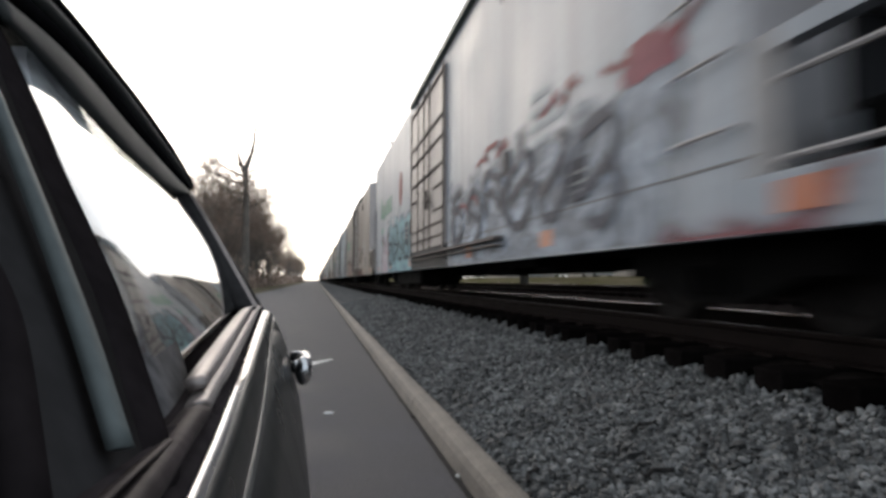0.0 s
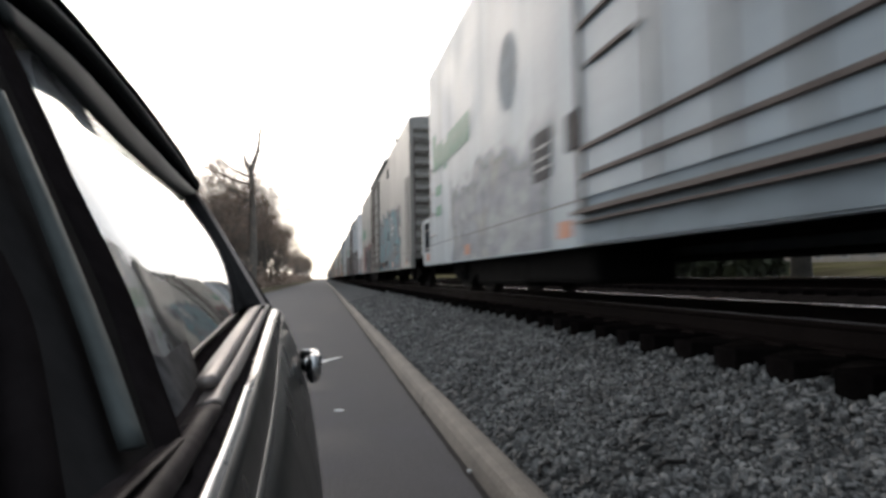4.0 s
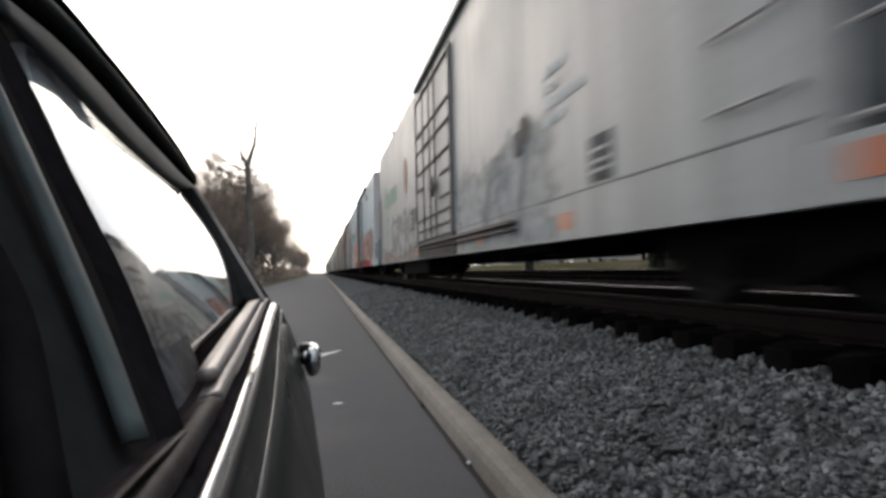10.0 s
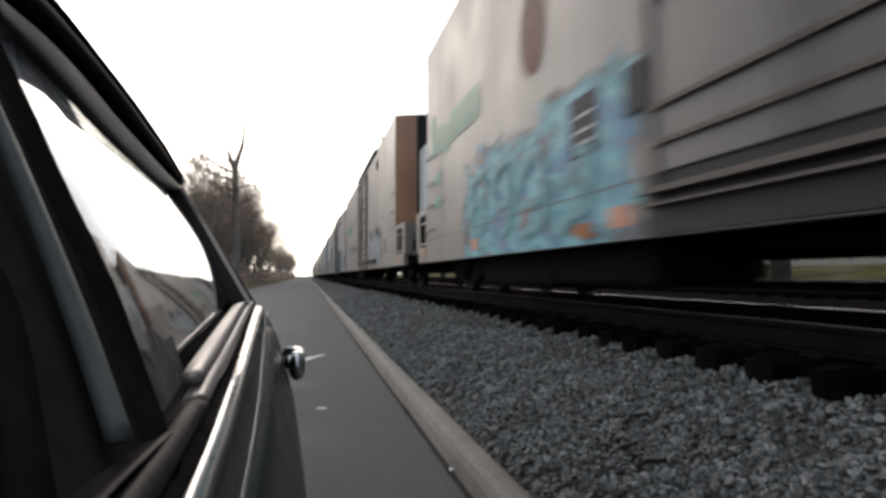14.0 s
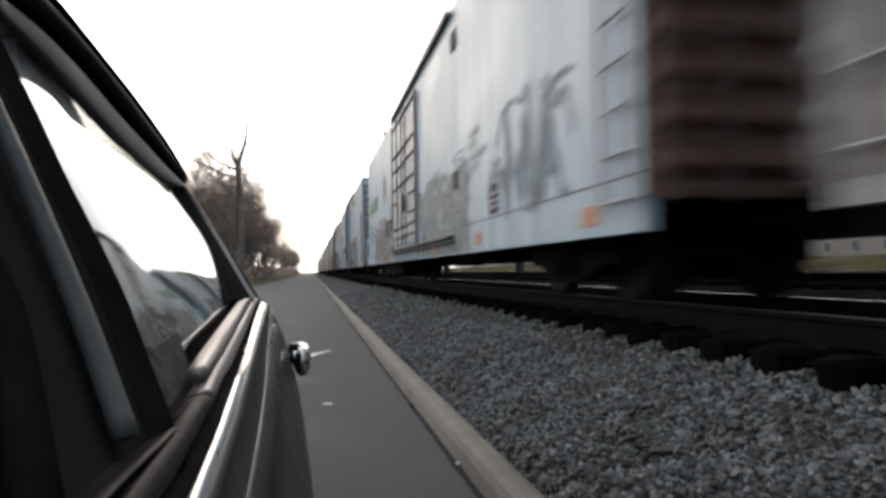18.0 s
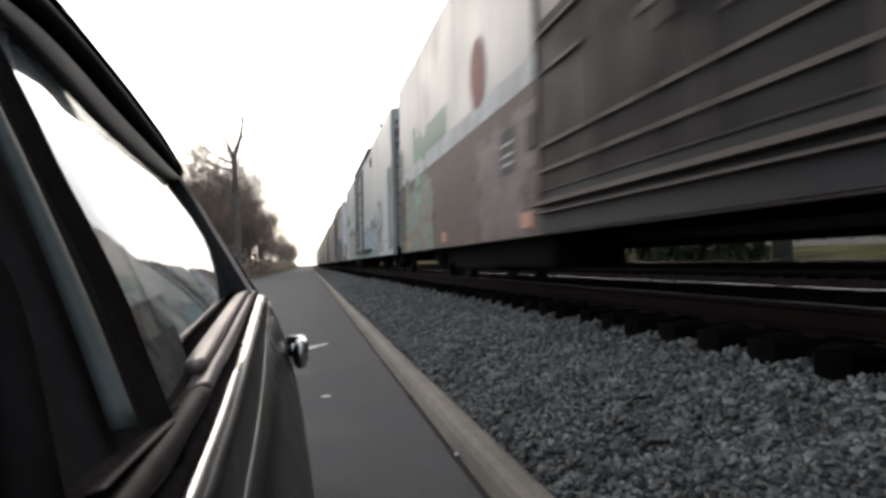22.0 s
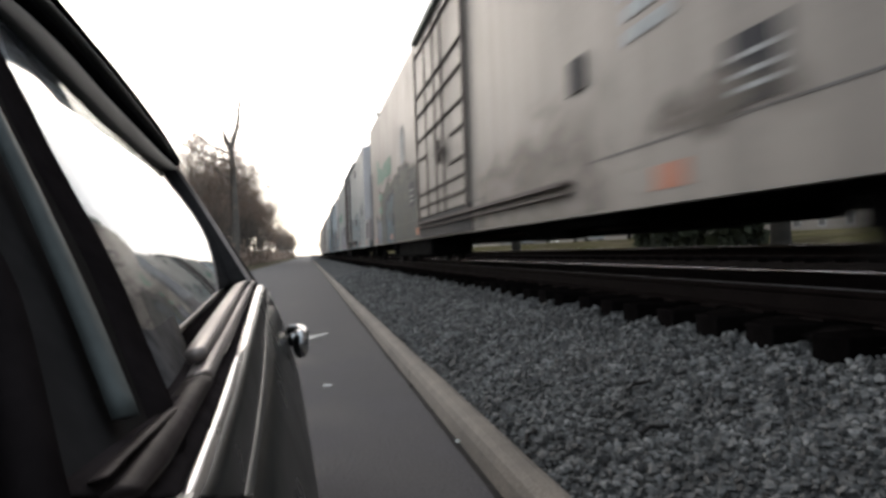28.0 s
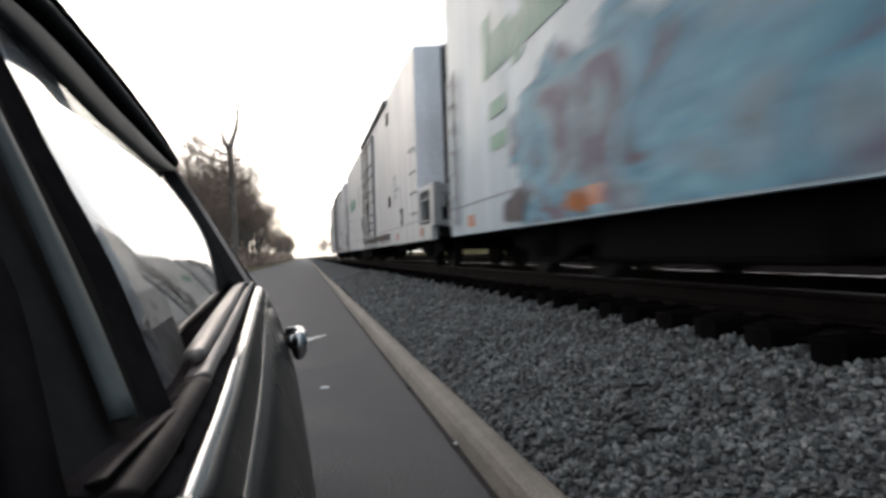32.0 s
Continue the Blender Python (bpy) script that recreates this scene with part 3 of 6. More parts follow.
WHEELS = []


def truck(car, y):
    t = new("truck")
    t.parent, t.location = car, (0, y, 0)
    for s in (-1, 1):
        part("side_frame", shared("side_frame", side_frame_mesh, M_UNDERFRAME), None, t).location = (s * 1.01, 0, 0)
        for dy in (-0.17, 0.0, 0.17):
            part("spring", shared("spring", lambda: rod(bmesh.new(), (0, 0, 0.24), (0, 0, 0.5), 0.06, n=8), M_UNDERFRAME), None, t).location = (s * 1.1, dy, 0)
    part("bolster", shared("bolster", lambda: boxes((-1.15, 1.15, -0.22, 0.22, 0.42, 0.72), bevel=0.03), M_UNDERFRAME), None, t)
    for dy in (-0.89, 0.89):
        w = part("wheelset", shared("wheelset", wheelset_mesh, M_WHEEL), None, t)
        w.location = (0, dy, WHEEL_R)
        WHEELS.append((w, dy))
    return t


def door_mesh():
    bm = boxes((-HW - 0.05, -HW + 0.01, -1.88, 2.08, 1.0, 4.42), bevel=0.012)
    return bm


def door_parts(door):
    """Ribs, edge posts and lock bars of a door, each a part of its own."""
    rib = shared("rib", lambda: boxes((-HW - 0.085, -HW - 0.05, -1.8, 2.0, -0.018, 0.018)), M_RUSTBAR)
    for z in (1.2, 1.45, 2.56, 3.07, 3.47, 4.3):
        part("rib", rib, None, door).location = (0, 0, z)
    short = shared("short_rib", lambda: boxes((-HW - 0.085, -HW - 0.05, -0.42, 0.42, -0.018, 0.018)), M_RUSTBAR)
    for y, z in ((-1.3, 2.17), (1.45, 2.17), (-1.3, 1.72)):
        part("short_rib", short, None, door).location = (0, y, z)
    post = shared("edge_post", lambda: boxes((-HW - 0.075, -HW - 0.052, -0.035, 0.035, 0.92, 4.46)), M_RUSTBAR)
    for y in (-1.86, 2.06):
        part("edge_post", post, None, door).location = (0, y, 0)
    bar = shared("lock_bar", lambda: rod(bmesh.new(), (-HW - 0.11, 0, 0.98), (-HW - 0.11, 0, 4.4), 0.018, n=6), M_RUSTBAR)
    for y in (-0.65, -0.05, 0.75):
        part("lock_bar", bar, None, door).location = (0, y, 0)
    lever = shared("lever", lambda: boxes((-HW - 0.15, -HW - 0.1, -0.3, 0.3, -0.03, 0.03), (-HW - 0.16, -HW - 0.1, -0.04, 0.04, -0.2, 0.2)), M_RUSTBAR)
    part("lever", lever, None, door).location = (0, -0.35, 2.0)


def rib_mesh(out):
    """One deep horizontal corrugation of an end panel."""
    bm = bmesh.new()
    prof = [(0.0, -0.12), (0.13, -0.03), (0.13, 0.04), (0.0, 0.1)]
    a = [bm.verts.new((-HW + 0.1, out * d, h)) for d, h in prof]
    b = [bm.verts.new((HW - 0.1, out * d, h)) for d, h in prof]
    for i in range(3):
        bm.faces.new((a[i], a[i + 1], b[i + 1], b[i]))
    bm.faces.new(a)
    bm.faces.new(b[::-1])
    bmesh.ops.recalc_face_normals(bm, faces=bm.faces)
    return bm


def body_mesh(y0, y1):
    """Insulated box: flat sides, a shallow roof with rounded eaves."""
    prof = [(-HW, SILL + 0.42), (-HW, EAVE - 0.02), (-HW + 0.02, EAVE), (-HW + 0.25, EAVE + 0.035), (-0.7, EAVE + 0.09), (0, EAVE + 0.12),
            (0.7, EAVE + 0.09), (HW - 0.25, EAVE + 0.035), (HW - 0.02, EAVE), (HW, EAVE - 0.02), (HW, SILL + 0.42)]
    return extrude_y(prof, y0, y1)




def cross_ladder_mesh(height, width=0.5, step=0.36):
    bm = bmesh.new()
    for y in (0, width):
        rod(bm, (0, y, 0), (0, y, height), 0.018, n=6)
    z = 0.1
    while z < height:
        rod(bm, (0, 0, z), (0, width, z), 0.015, n=6)
        z += step
    return bm


def grab_mesh():
    bm = bmesh.new()
    rod(bm, (-0.06, 0, 0), (-0.06, 0.55, 0), 0.014, n=6)
    rod(bm, (-0.06, 0, 0), (0.0, 0, 0), 0.014, n=6)
    rod(bm, (-0.06, 0.55, 0), (0.0, 0.55, 0), 0.014, n=6)
    return bm


def coupler_mesh():
    bm = boxes((-0.12, 0.12, -0.9, 0.0, 0.3, 0.5), (-0.2, 0.2, -1.12, -0.84, 0.24, 0.58), bevel=0.03)
    return bm


def bay(car, y_in, y_out, color, wall=None, low=None):
    """Open machinery bay at a car's end: deck, framed side openings with rails, end beams, the cooling unit and radiator on the end wall."""
    lo, hi = min(y_in, y_out), max(y_in, y_out)
    out = 1 if y_out > y_in else -1
    b = new("machinery_bay")
    b.parent = car
    frame_col = (*(low or [0.75 * c for c in color[:3]]), 1)

    def add(name, dims, mat, label="", paint_of=None, bevel=0.0):
        o = part(name, boxes(*dims, bevel=bevel), mat, b, label)
        o.color = paint_of or color
        return o

    def ys(a, c):
        """Two depths measured outwards from the end wall, in order."""
        return sorted((y_in + out * a, y_in + out * c))
    depth = hi - lo
    for side in (-1, 1):
        def xs(a, c):
            return sorted((side * (HW - a), side * (HW - c)))
        add("deck_sill", [(*xs(0, 0.12), *ys(0, depth - 0.24), SILL, SILL + 0.32)], M_BODY, "white side sill of the machinery bay", bevel=0.01)
        add("wall_post", [(*xs(0, 0.1), *ys(0, 0.22), SILL + 0.32, 1.66)], M_BODY, "", frame_col)
        add("corner_post", [(*xs(0, 0.16), *ys(depth - 0.42, depth), SILL + 0.26, 1.66)], M_BODY, "", frame_col, 0.012)
        add("header", [(*xs(0, 0.1), *ys(0.22, depth - 0.42), 1.56, 1.66)], M_BODY, "", color)
        # end wall colour raised above the sides' to brighten its blocked face
        add("end_panel", [(*xs(0.005, 0.6), *ys(0, 0.03), 1.67, EAVE + 0.01)], M_ENDWALL, "painted end wall beside the cooling unit", (*(wall or (0.56, 0.52, 0.5)), 1))
        add("end_panel", [(*xs(0.11, 0.6), *ys(0, 0.03), SILL + 0.42, 1.66)], M_ENDWALL, "", frame_col)
        bar = shared(f"side_bar:{depth:.2f}", lambda: rod(bmesh.new(), (0, 0, 0), (0, depth - 0.6, 0), 0.018, n=6), M_GREY)
        for z in (0.97, 1.4):
            part("side_bar", bar, None, b).location = (side * (HW - 0.03), ys(0.2, depth - 0.4)[0], z)
        part("side_post", shared("side_post", lambda: rod(bmesh.new(), (0, 0, SILL + 0.3), (0, 0, 1.6), 0.035, n=6), M_BLACK), None, b).location = (side * (HW - 0.05), y_in + out * depth * 0.62, 0)
    part("deck", boxes((-HW + 0.12, HW - 0.12, *ys(0, depth - 0.04), SILL + 0.06, SILL + 0.3)), M_UNDERFRAME, b)
    w = HW - 0.16
    add("end_beam", [(-w, w, *ys(depth - 0.12, depth), 1.45, 1.63)], M_BODY, "", frame_col, 0.01)
    add("end_beam", [(-w, w, *ys(depth - 0.12, depth), 0.83, 0.94)], M_BODY, "", frame_col, 0.01)
    for x in (-0.55, 0.55):
        add("end_strut", [(x - 0.06, x + 0.06, *ys(depth - 0.1, depth - 0.02), 0.94, 1.45)], M_BLACK)
    add("generator", [(-1.1, 1.1, *ys(0.2, depth - 0.5), SILL + 0.3, 1.3)], M_UNDERFRAME, "dark generator set", None, 0.05)
    add("radiator", [(-0.93, 0.93, *ys(0, 0.1), 3.86, EAVE + 0.03)], M_BLACK, "black radiator under the roof")
    # flat black board painted as the shade of a recess behind the unit
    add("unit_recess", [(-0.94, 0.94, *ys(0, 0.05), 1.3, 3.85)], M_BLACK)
    add("cooling_unit", [(-0.9, 0.9, *ys(0.06, depth * 0.5), 1.92, 3.8)], M_ENDWALL, "pale cooling unit on the end wall", (0.6, 0.585, 0.575, 1), 0.06)
    return b


def blob(rng, cy, cz, w, h, n=18, rough=0.16):
    ph = [rng.uniform(0, 6.3) for _ in range(4)]
    pts = []
    for k in range(n):
        a = k * math.tau / n
        r = 1 + rough * (math.sin(2 * a + ph[0]) + 0.7 * math.sin(3 * a + ph[1]) + 0.5 * math.sin(5 * a + ph[2]))
        ca, sa = math.cos(a), math.sin(a)
        sq = (abs(ca) ** 3 + abs(sa) ** 3) ** (-1 / 3)
        pts.append((cy + w / 2 * ca * r * sq * 0.9, cz + h / 2 * sa * r * sq * 0.9))
    return pts


def flat(bm, pts, x, zmin=SILL + 0.001, zmax=EAVE - 0.1):
    vs = [bm.verts.new((x, y, min(zmax, max(zmin, z)))) for y, z in pts]
    bm.faces.new(vs[::-1])


def stroke(bm, pts, width, x):
    """A painted line of even width through the points, in one piece."""
    rows_s = []
    for k, (y, z) in enumerate(pts):
        y0, z0 = pts[max(0, k - 1)]
        y1, z1 = pts[min(len(pts) - 1, k + 1)]
        d = Vector((y1 - y0, z1 - z0))
        d = d.normalized() if d.length > 1e-5 else Vector((1, 0))
        s = Vector((-d.y, d.x)) * width / 2
        z = min(EAVE - 0.2, max(SILL + 0.06, z))
        rows_s.append((bm.verts.new((x, y + s.x, z + s.y)), bm.verts.new((x, y - s.x, z - s.y))))
    for (a, b), (c, d) in zip(rows_s, rows_s[1:]):
        bm.faces.new((a, b, d, c))


def paint(car, name, bm, color):
    if not bm.faces:
        bm.free()
        return
    bmesh.ops.recalc_face_normals(bm, faces=bm.faces)
    o = part(name, bm, M_PAINT, car)
    o.color = (*[c * 0.8 for c in color], 1)
    return o


def spray_material(name, colors, width, height, seed, soft, scale, open_below):
    """Sprayed paint in drifting colours, fading out raggedly at its edges."""
    m = bpy.data.materials.new(name)
    m.use_nodes = True
    nt = m.node_tree
    n, link = nt.nodes, nt.links.new
    bsdf = n["Principled BSDF"]
    bsdf.inputs["Roughness"].default_value = 0.55
    bsdf.inputs["Specular IOR Level"].default_value = 0.2
    coord = n.new("ShaderNodeTexCoord")
    shift = n.new("ShaderNodeMapping")
    shift.inputs["Location"].default_value = (seed * 3.7, seed * 5.3, seed * 1.9)
    shift.inputs["Scale"].default_value = (1.0, 0.75, 1.0)
    link(coord.outputs["Object"], shift.inputs[0])

    def cloud_tex(size, detail, swirl):
        t = n.new("ShaderNodeTexNoise")
        t.inputs["Scale"].default_value, t.inputs["Detail"].default_value, t.inputs["Distortion"].default_value = size, detail, swirl
        link(shift.outputs[0], t.inputs["Vector"])
        return t.outputs["Fac"]

    def calc(kind, a, b):
        x = n.new("ShaderNodeMath")
        x.operation = kind
        for socket, v in ((x.inputs[0], a), (x.inputs[1], b)):
            if isinstance(v, (int, float)):
                socket.default_value = v
            else:
                link(v, socket)
        return x.outputs[0]
    ramp = n.new("ShaderNodeValToRGB")
    ramp.color_ramp.interpolation = "EASE"
    steps = ramp.color_ramp.elements
    while len(steps) < len(colors):
        steps.new(0.5)
    for k, c in enumerate(colors):
        steps[k].position = 0.33 + 0.34 * k / max(1, len(colors) - 1)
        steps[k].color = (*c, 1)
    link(cloud_tex(scale, 3, 1.4), ramp.inputs[0])
    fine = n.new("ShaderNodeMapRange")
    fine.inputs[1].default_value, fine.inputs[2].default_value = 0.3, 0.7
    fine.inputs[3].default_value, fine.inputs[4].default_value = 0.72, 1.25
    link(cloud_tex(5.5, 4, 0.6), fine.inputs[0])
    tone = n.new("ShaderNodeVectorMath")
    tone.operation = "SCALE"
    link(ramp.outputs[0], tone.inputs[0])
    link(fine.outputs[0], tone.inputs["Scale"])
    link(tone.outputs[0], bsdf.inputs["Base Color"])
    xyz = n.new("ShaderNodeSeparateXYZ")
    link(coord.outputs["Generated"], xyz.inputs[0])
    across = calc("MULTIPLY", calc("SUBTRACT", 0.5, calc("ABSOLUTE", calc("SUBTRACT", xyz.outputs[1], 0.5), 0)), width)
    if open_below:
        up = calc("MULTIPLY", calc("SUBTRACT", 1.0, xyz.outputs[2]), height)
    else:
        up = calc("MULTIPLY", calc("SUBTRACT", 0.5, calc("ABSOLUTE", calc("SUBTRACT", xyz.outputs[2], 0.5), 0)), height)
    edge = calc("ADD", calc("MINIMUM", across, up), calc("MULTIPLY", calc("SUBTRACT", cloud_tex(1.6, 3, 0.8), 0.56), 1.5))
    cover = n.new("ShaderNodeMapRange")
    cover.interpolation_type = "SMOOTHSTEP"
    cover.inputs[1].default_value, cover.inputs[2].default_value = 0.0, soft
    link(edge, cover.inputs[0])
    clear, mix = n.new("ShaderNodeBsdfTransparent"), n.new("ShaderNodeMixShader")
    link(cover.outputs[0], mix.inputs[0])
    link(clear.outputs[0], mix.inputs[1])
    link(bsdf.outputs[0], mix.inputs[2])
    link(mix.outputs[0], n["Material Output"].inputs[0])
    return m


LAYER = {}


def spray(car, y0, y1, z0, z1, colors, seed, soft=0.3, scale=1.1):
    """A sprayed area on the car's side."""
    LAYER[car.name] = LAYER.get(car.name, 0) + 1
    x = -HW - 0.005 - 0.002 * LAYER[car.name]
    y0, y1, z0, z1 = y0 - 0.25, y1 + 0.25, max(SILL + 0.004, z0), z1 + 0.25
    bm = bmesh.new()
    bm.faces.new([bm.verts.new((x, y, z)) for y, z in ((y0, z0), (y0, z1), (y1, z1), (y1, z0))])
    o = part("sprayed_paint", bm, spray_material("spray_colours", colors, y1 - y0, z1 - z0, seed, soft, scale, z0 < 0.8), car)
    o.visible_shadow = False


def letters(car, seed, y0, y1, z0, z1, color, number, width=0.1, depth=0.026):
    """Rounded letter outlines in one paint, each a closed line with a bar across."""
    rng = random.Random(seed)
    w = (y1 - y0) / number
    for k in range(number):
        cy, cz, h = y0 + (k + 0.5) * w, (z0 + z1) / 2 + rng.uniform(-0.1, 0.1), (z1 - z0) * rng.uniform(0.8, 1.0)
        shape = blob(rng, cy, cz, w * 0.9, h, 22, 0.13)
        a = rng.randrange(22)
        line = [shape[(a + i) % 22] for i in range(rng.randint(15, 22))]
        for pts in (line, [(cy - 0.3 * w, cz + rng.uniform(-0.2, 0.2) * h), (cy + 0.05 * w, cz + rng.uniform(-0.15, 0.2) * h), (cy + 0.3 * w, cz + rng.uniform(-0.2, 0.2) * h)]):
            bm = bmesh.new()
            stroke(bm, pts, width, -HW - depth - 0.0004 * k)
            paint(car, "letter_line", bm, color)


def glyph(car, y, z, w, h, lines, color, width, depth):
    """A block letter of straight strokes: lines of (across, up) in shares of its size, across from the door outwards."""
    for line in lines:
        bm = bmesh.new()
        stroke(bm, [(y - u * w, z + v * h) for u, v in line], width, -HW - depth)
        paint(car, "letter_line", bm, color)


def scribble(car, seed, y0, y1, z0, z1, color, lines=3, width=0.05):
    rng = random.Random(seed)
    for k in range(lines):
        bm = bmesh.new()
        n = rng.randint(7, 13)
        a = rng.uniform(y0, y0 + (y1 - y0) * 0.4)
        b = rng.uniform(y0 + (y1 - y0) * 0.5, y1)
        pts = [(a + (b - a) * k / n + rng.uniform(-0.15, 0.15), rng.uniform(z0, z1)) for k in range(n + 1)]
        stroke(bm, [(q.x, q.y) for q in curve([(y, z, 0) for y, z in pts], n * 5)], width, -HW - 0.012 - 0.0004 * k)
        paint(car, "graffiti_tag", bm, color)


def patch(car, seed, y0, y1, z0, z1, color, rough=0.05, depth=0.006):
    bm = bmesh.new()
    flat(bm, blob(random.Random(seed), (y0 + y1) / 2, (z0 + z1) / 2, (y1 - y0), (z1 - z0), 30, rough), -HW - depth)
    paint(car, "paint_patch", bm, color)


def band(car, y0, y1, z0, z1, color, depth=0.005):
    bm = bmesh.new()
    flat(bm, [(y0, z0), (y1, z0), (y1, z1), (y0, z1)], -HW - depth)
    paint(car, "painted_band", bm, color)


def big_word(car):
    """The big word as a row of plain blocks."""
    rng = random.Random(77)
    word = new("word")
    word.parent = car
    y = 9.85
    for k in range(9):
        w = 0.3 if k else 0.34
        h = 0.78 if k == 0 else rng.choice((0.5, 0.5, 0.62))
        o = part("word_block", shared(f"word_block:{h}{w}", lambda: boxes((-HW - 0.012, -HW - 0.008, -w, 0, 0, h)), M_GREEN), None, word)
        o.location = (0, y, 2.55 - (0.12 if k == 3 else 0.0))
        y -= w + 0.075


def small_word(car, y1, z1, seed, rows_n=6, mat=None, big=False):
    """Rows of small unreadable lettering as plain bars."""
    rng = random.Random(seed)
    word = new("small_lettering")
    word.parent = car
    for r in range(rows_n):
        z = z1 - r * (0.42 if big else 0.17)
        y = y1
        h = 0.2 if big else 0.1
        for _ in range(1 if big else rng.randint(2, 3)):
            w = rng.choice((0.5, 0.62)) if big else rng.choice((0.16, 0.24, 0.34))
            o = part("bar", shared(f"bar:{w}{h}{bool(mat)}", lambda: boxes((-HW - 0.012, -HW - 0.008, -w, 0, 0, h)), mat or M_GREEN), None, word)
            o.location = (0, y, z)
            y -= w + 0.07


def stencil(car, y, z, s):
    bm = boxes((-HW - 0.012, -HW - 0.006, y - s, y + s, z - s, z + s))
    o = part("stencil_panel", shared(f"stencil_panel:{y}{z}", lambda: bm, M_STENCIL), None, car)
    for f in (-0.6, -0.2, 0.3):
        line = shared(f"white_line:{s}", lambda: boxes((-HW - 0.016, -HW - 0.012, -s * 0.8, s * 0.7, 0, 0.03)), M_CHALK)
        part("white_line", line, None, o).location = (0, y, z + s * f)


DOORS = {0: (0.38, 0.33, 0.3), 1: (0.4, 0.37, 0.34), 10: (0.235, 0.19, 0.17), 11: (0.4, 0.4, 0.4), 4: (0.2, 0.19, 0.19), 13: (0.05, 0.042, 0.041), 15: (0.22, 0.19, 0.18), 18: (0.2, 0.195, 0.19), 8: (0.09, 0.08, 0.077)}


# colour of the ribbed or inner end walls where it differs from the sides; the palest include added brightness for light
# they miss
ENDS = {8: (0.34, 0.29, 0.265), 0: (0.3, 0.28, 0.28), 4: (0.8, 0.77, 0.75), 20: (0.82, 0.82, 0.84), 15: (0.78, 0.77, 0.79), 2: (0.4, 0.385, 0.39), 11: (0.15, 0.088, 0.065), 9: (0.3, 0.15, 0.085), 13: (0.6, 0.52, 0.48), 18: (0.7, 0.67, 0.66)}


# paint of the lower end frames where it differs
LOWS = {4: (0.42, 0.38, 0.37), 13: (0.4, 0.33, 0.3), 15: (0.62, 0.5, 0.46), 0: (0.2, 0.19, 0.19), 18: (0.4, 0.35, 0.34), 3: (0.5, 0.42, 0.4)}


def reefer(n, unit, color, ellipse):
    """A long insulated freight car. unit: the end with the open machinery bay, lead or trail."""
    lead = unit == "lead"
    y0, y1 = (-9.95, 11.9) if lead else (-11.38, 10.3)
    car = tagged(new("freight_car"), LABELS[n], "freight car", "cars of the freight train")
    col = (*color, 1)

    def add(name, bm, mat, label=""):
        o = part(name, bm, mat, car, label)
        o.color = col
        return o
    add("body", shared(f"body:{unit}", lambda: body_mesh(y0, y1), M_BODY), None)
    add("side_sill", shared(f"side_sill:{unit}", lambda: boxes((-HW - 0.004, -HW + 0.10, y0, y1, SILL, SILL + 0.43)), M_BODY), None)
    add("side_sill", shared(f"side_sill:{unit}b", lambda: boxes((HW - 0.10, HW + 0.004, y0, y1, SILL, SILL + 0.43)), M_BODY), None)
    part("centre_sill", shared("centre_sill", lambda: boxes((-0.35, 0.35, -11.2, 11.2, SILL + 0.05, SILL + 0.43)), M_UNDERFRAME), None, car)
    part("floor", shared(f"floor:{unit}", lambda: boxes((-HW + 0.1, HW - 0.1, y0, y1, SILL + 0.3, SILL + 0.43)), M_UNDERFRAME), None, car)
    rib_col = (*ENDS[n], 1) if n in ENDS else col
    bm_end = -1 if not lead else 1
    yr = y0 if not lead else y1
    end = add("end_panel", shared(f"end_panel:{unit}", lambda: boxes((-HW + 0.02, HW - 0.02, min(yr, yr + bm_end * 0.03), max(yr, yr + bm_end * 0.03), SILL + 0.25, EAVE - 0.02)), M_BODY), None)
    end.color = rib_col
    for k in range(11):
        o = part("end_rib", shared(f"end_rib:{unit}", lambda: rib_mesh(bm_end), M_BODY), None, end)
        o.location, o.color = (0, yr + bm_end * 0.03, SILL + 0.5 + k * 0.335), rib_col
    door = add("plug_door", shared("plug_door", door_mesh, M_BODY), None, "closed sliding plug door")
    if n in DOORS:
        door.color = (*DOORS[n], 1)
    door_parts(door)
    o = part("threshold", shared("threshold", lambda: boxes((-HW - 0.03, -HW - 0.004, -1.95, 2.2, SILL + 0.015, 1.0)), M_PAINT), None, car)
    o.color = (0.035, 0.034, 0.035, 1) if n in (5, 6, 7, 8, 17, 18, 4, 13, 0, 10) else (*[c * 0.7 for c in color], 1)
    part("lower_track", shared("lower_track", lambda: boxes((-HW - 0.13, -HW, -5.4, 2.15, 0.86, 0.90), (-HW - 0.10, -HW, -5.4, 2.15, 0.78, 0.80)), M_RUSTBAR), None, car)
    part("upper_track", shared("upper_track", lambda: boxes((-HW - 0.09, -HW, -5.4, 2.2, EAVE - 0.12, EAVE - 0.02)), M_EAVE), None, car)
    part("seam", shared(f"seam:{unit}", lambda: boxes((-HW - 0.009, -HW, y0, y1, SILL + 0.425, SILL + 0.44)), M_SEAM), None, car)
    part("roof_walk", shared(f"roof_walk:{unit}", lambda: boxes((-0.35, 0.35, y0 + 0.3, y1 - 0.3, EAVE + 0.13, EAVE + 0.17)), M_GREY), None, car)
    part("vent", shared("vent", lambda: boxes((-HW - 0.03, -HW, -5.72, -5.42, 4.0, 4.3)), M_BLACK), None, car)
    part("vent", shared("vent:b", lambda: boxes((-HW - 0.03, -HW, -5.7, -5.42, 1.66, 1.95)), M_STENCIL), None, car)
    part("latch", shared("latch", lambda: boxes((-HW - 0.06, -HW, 2.2, 2.4, 1.5, 1.85)), M_STENCIL), None, car)
    big_word(car)
    small_word(car, 9.6, 2.0, 5, 2, None, True)
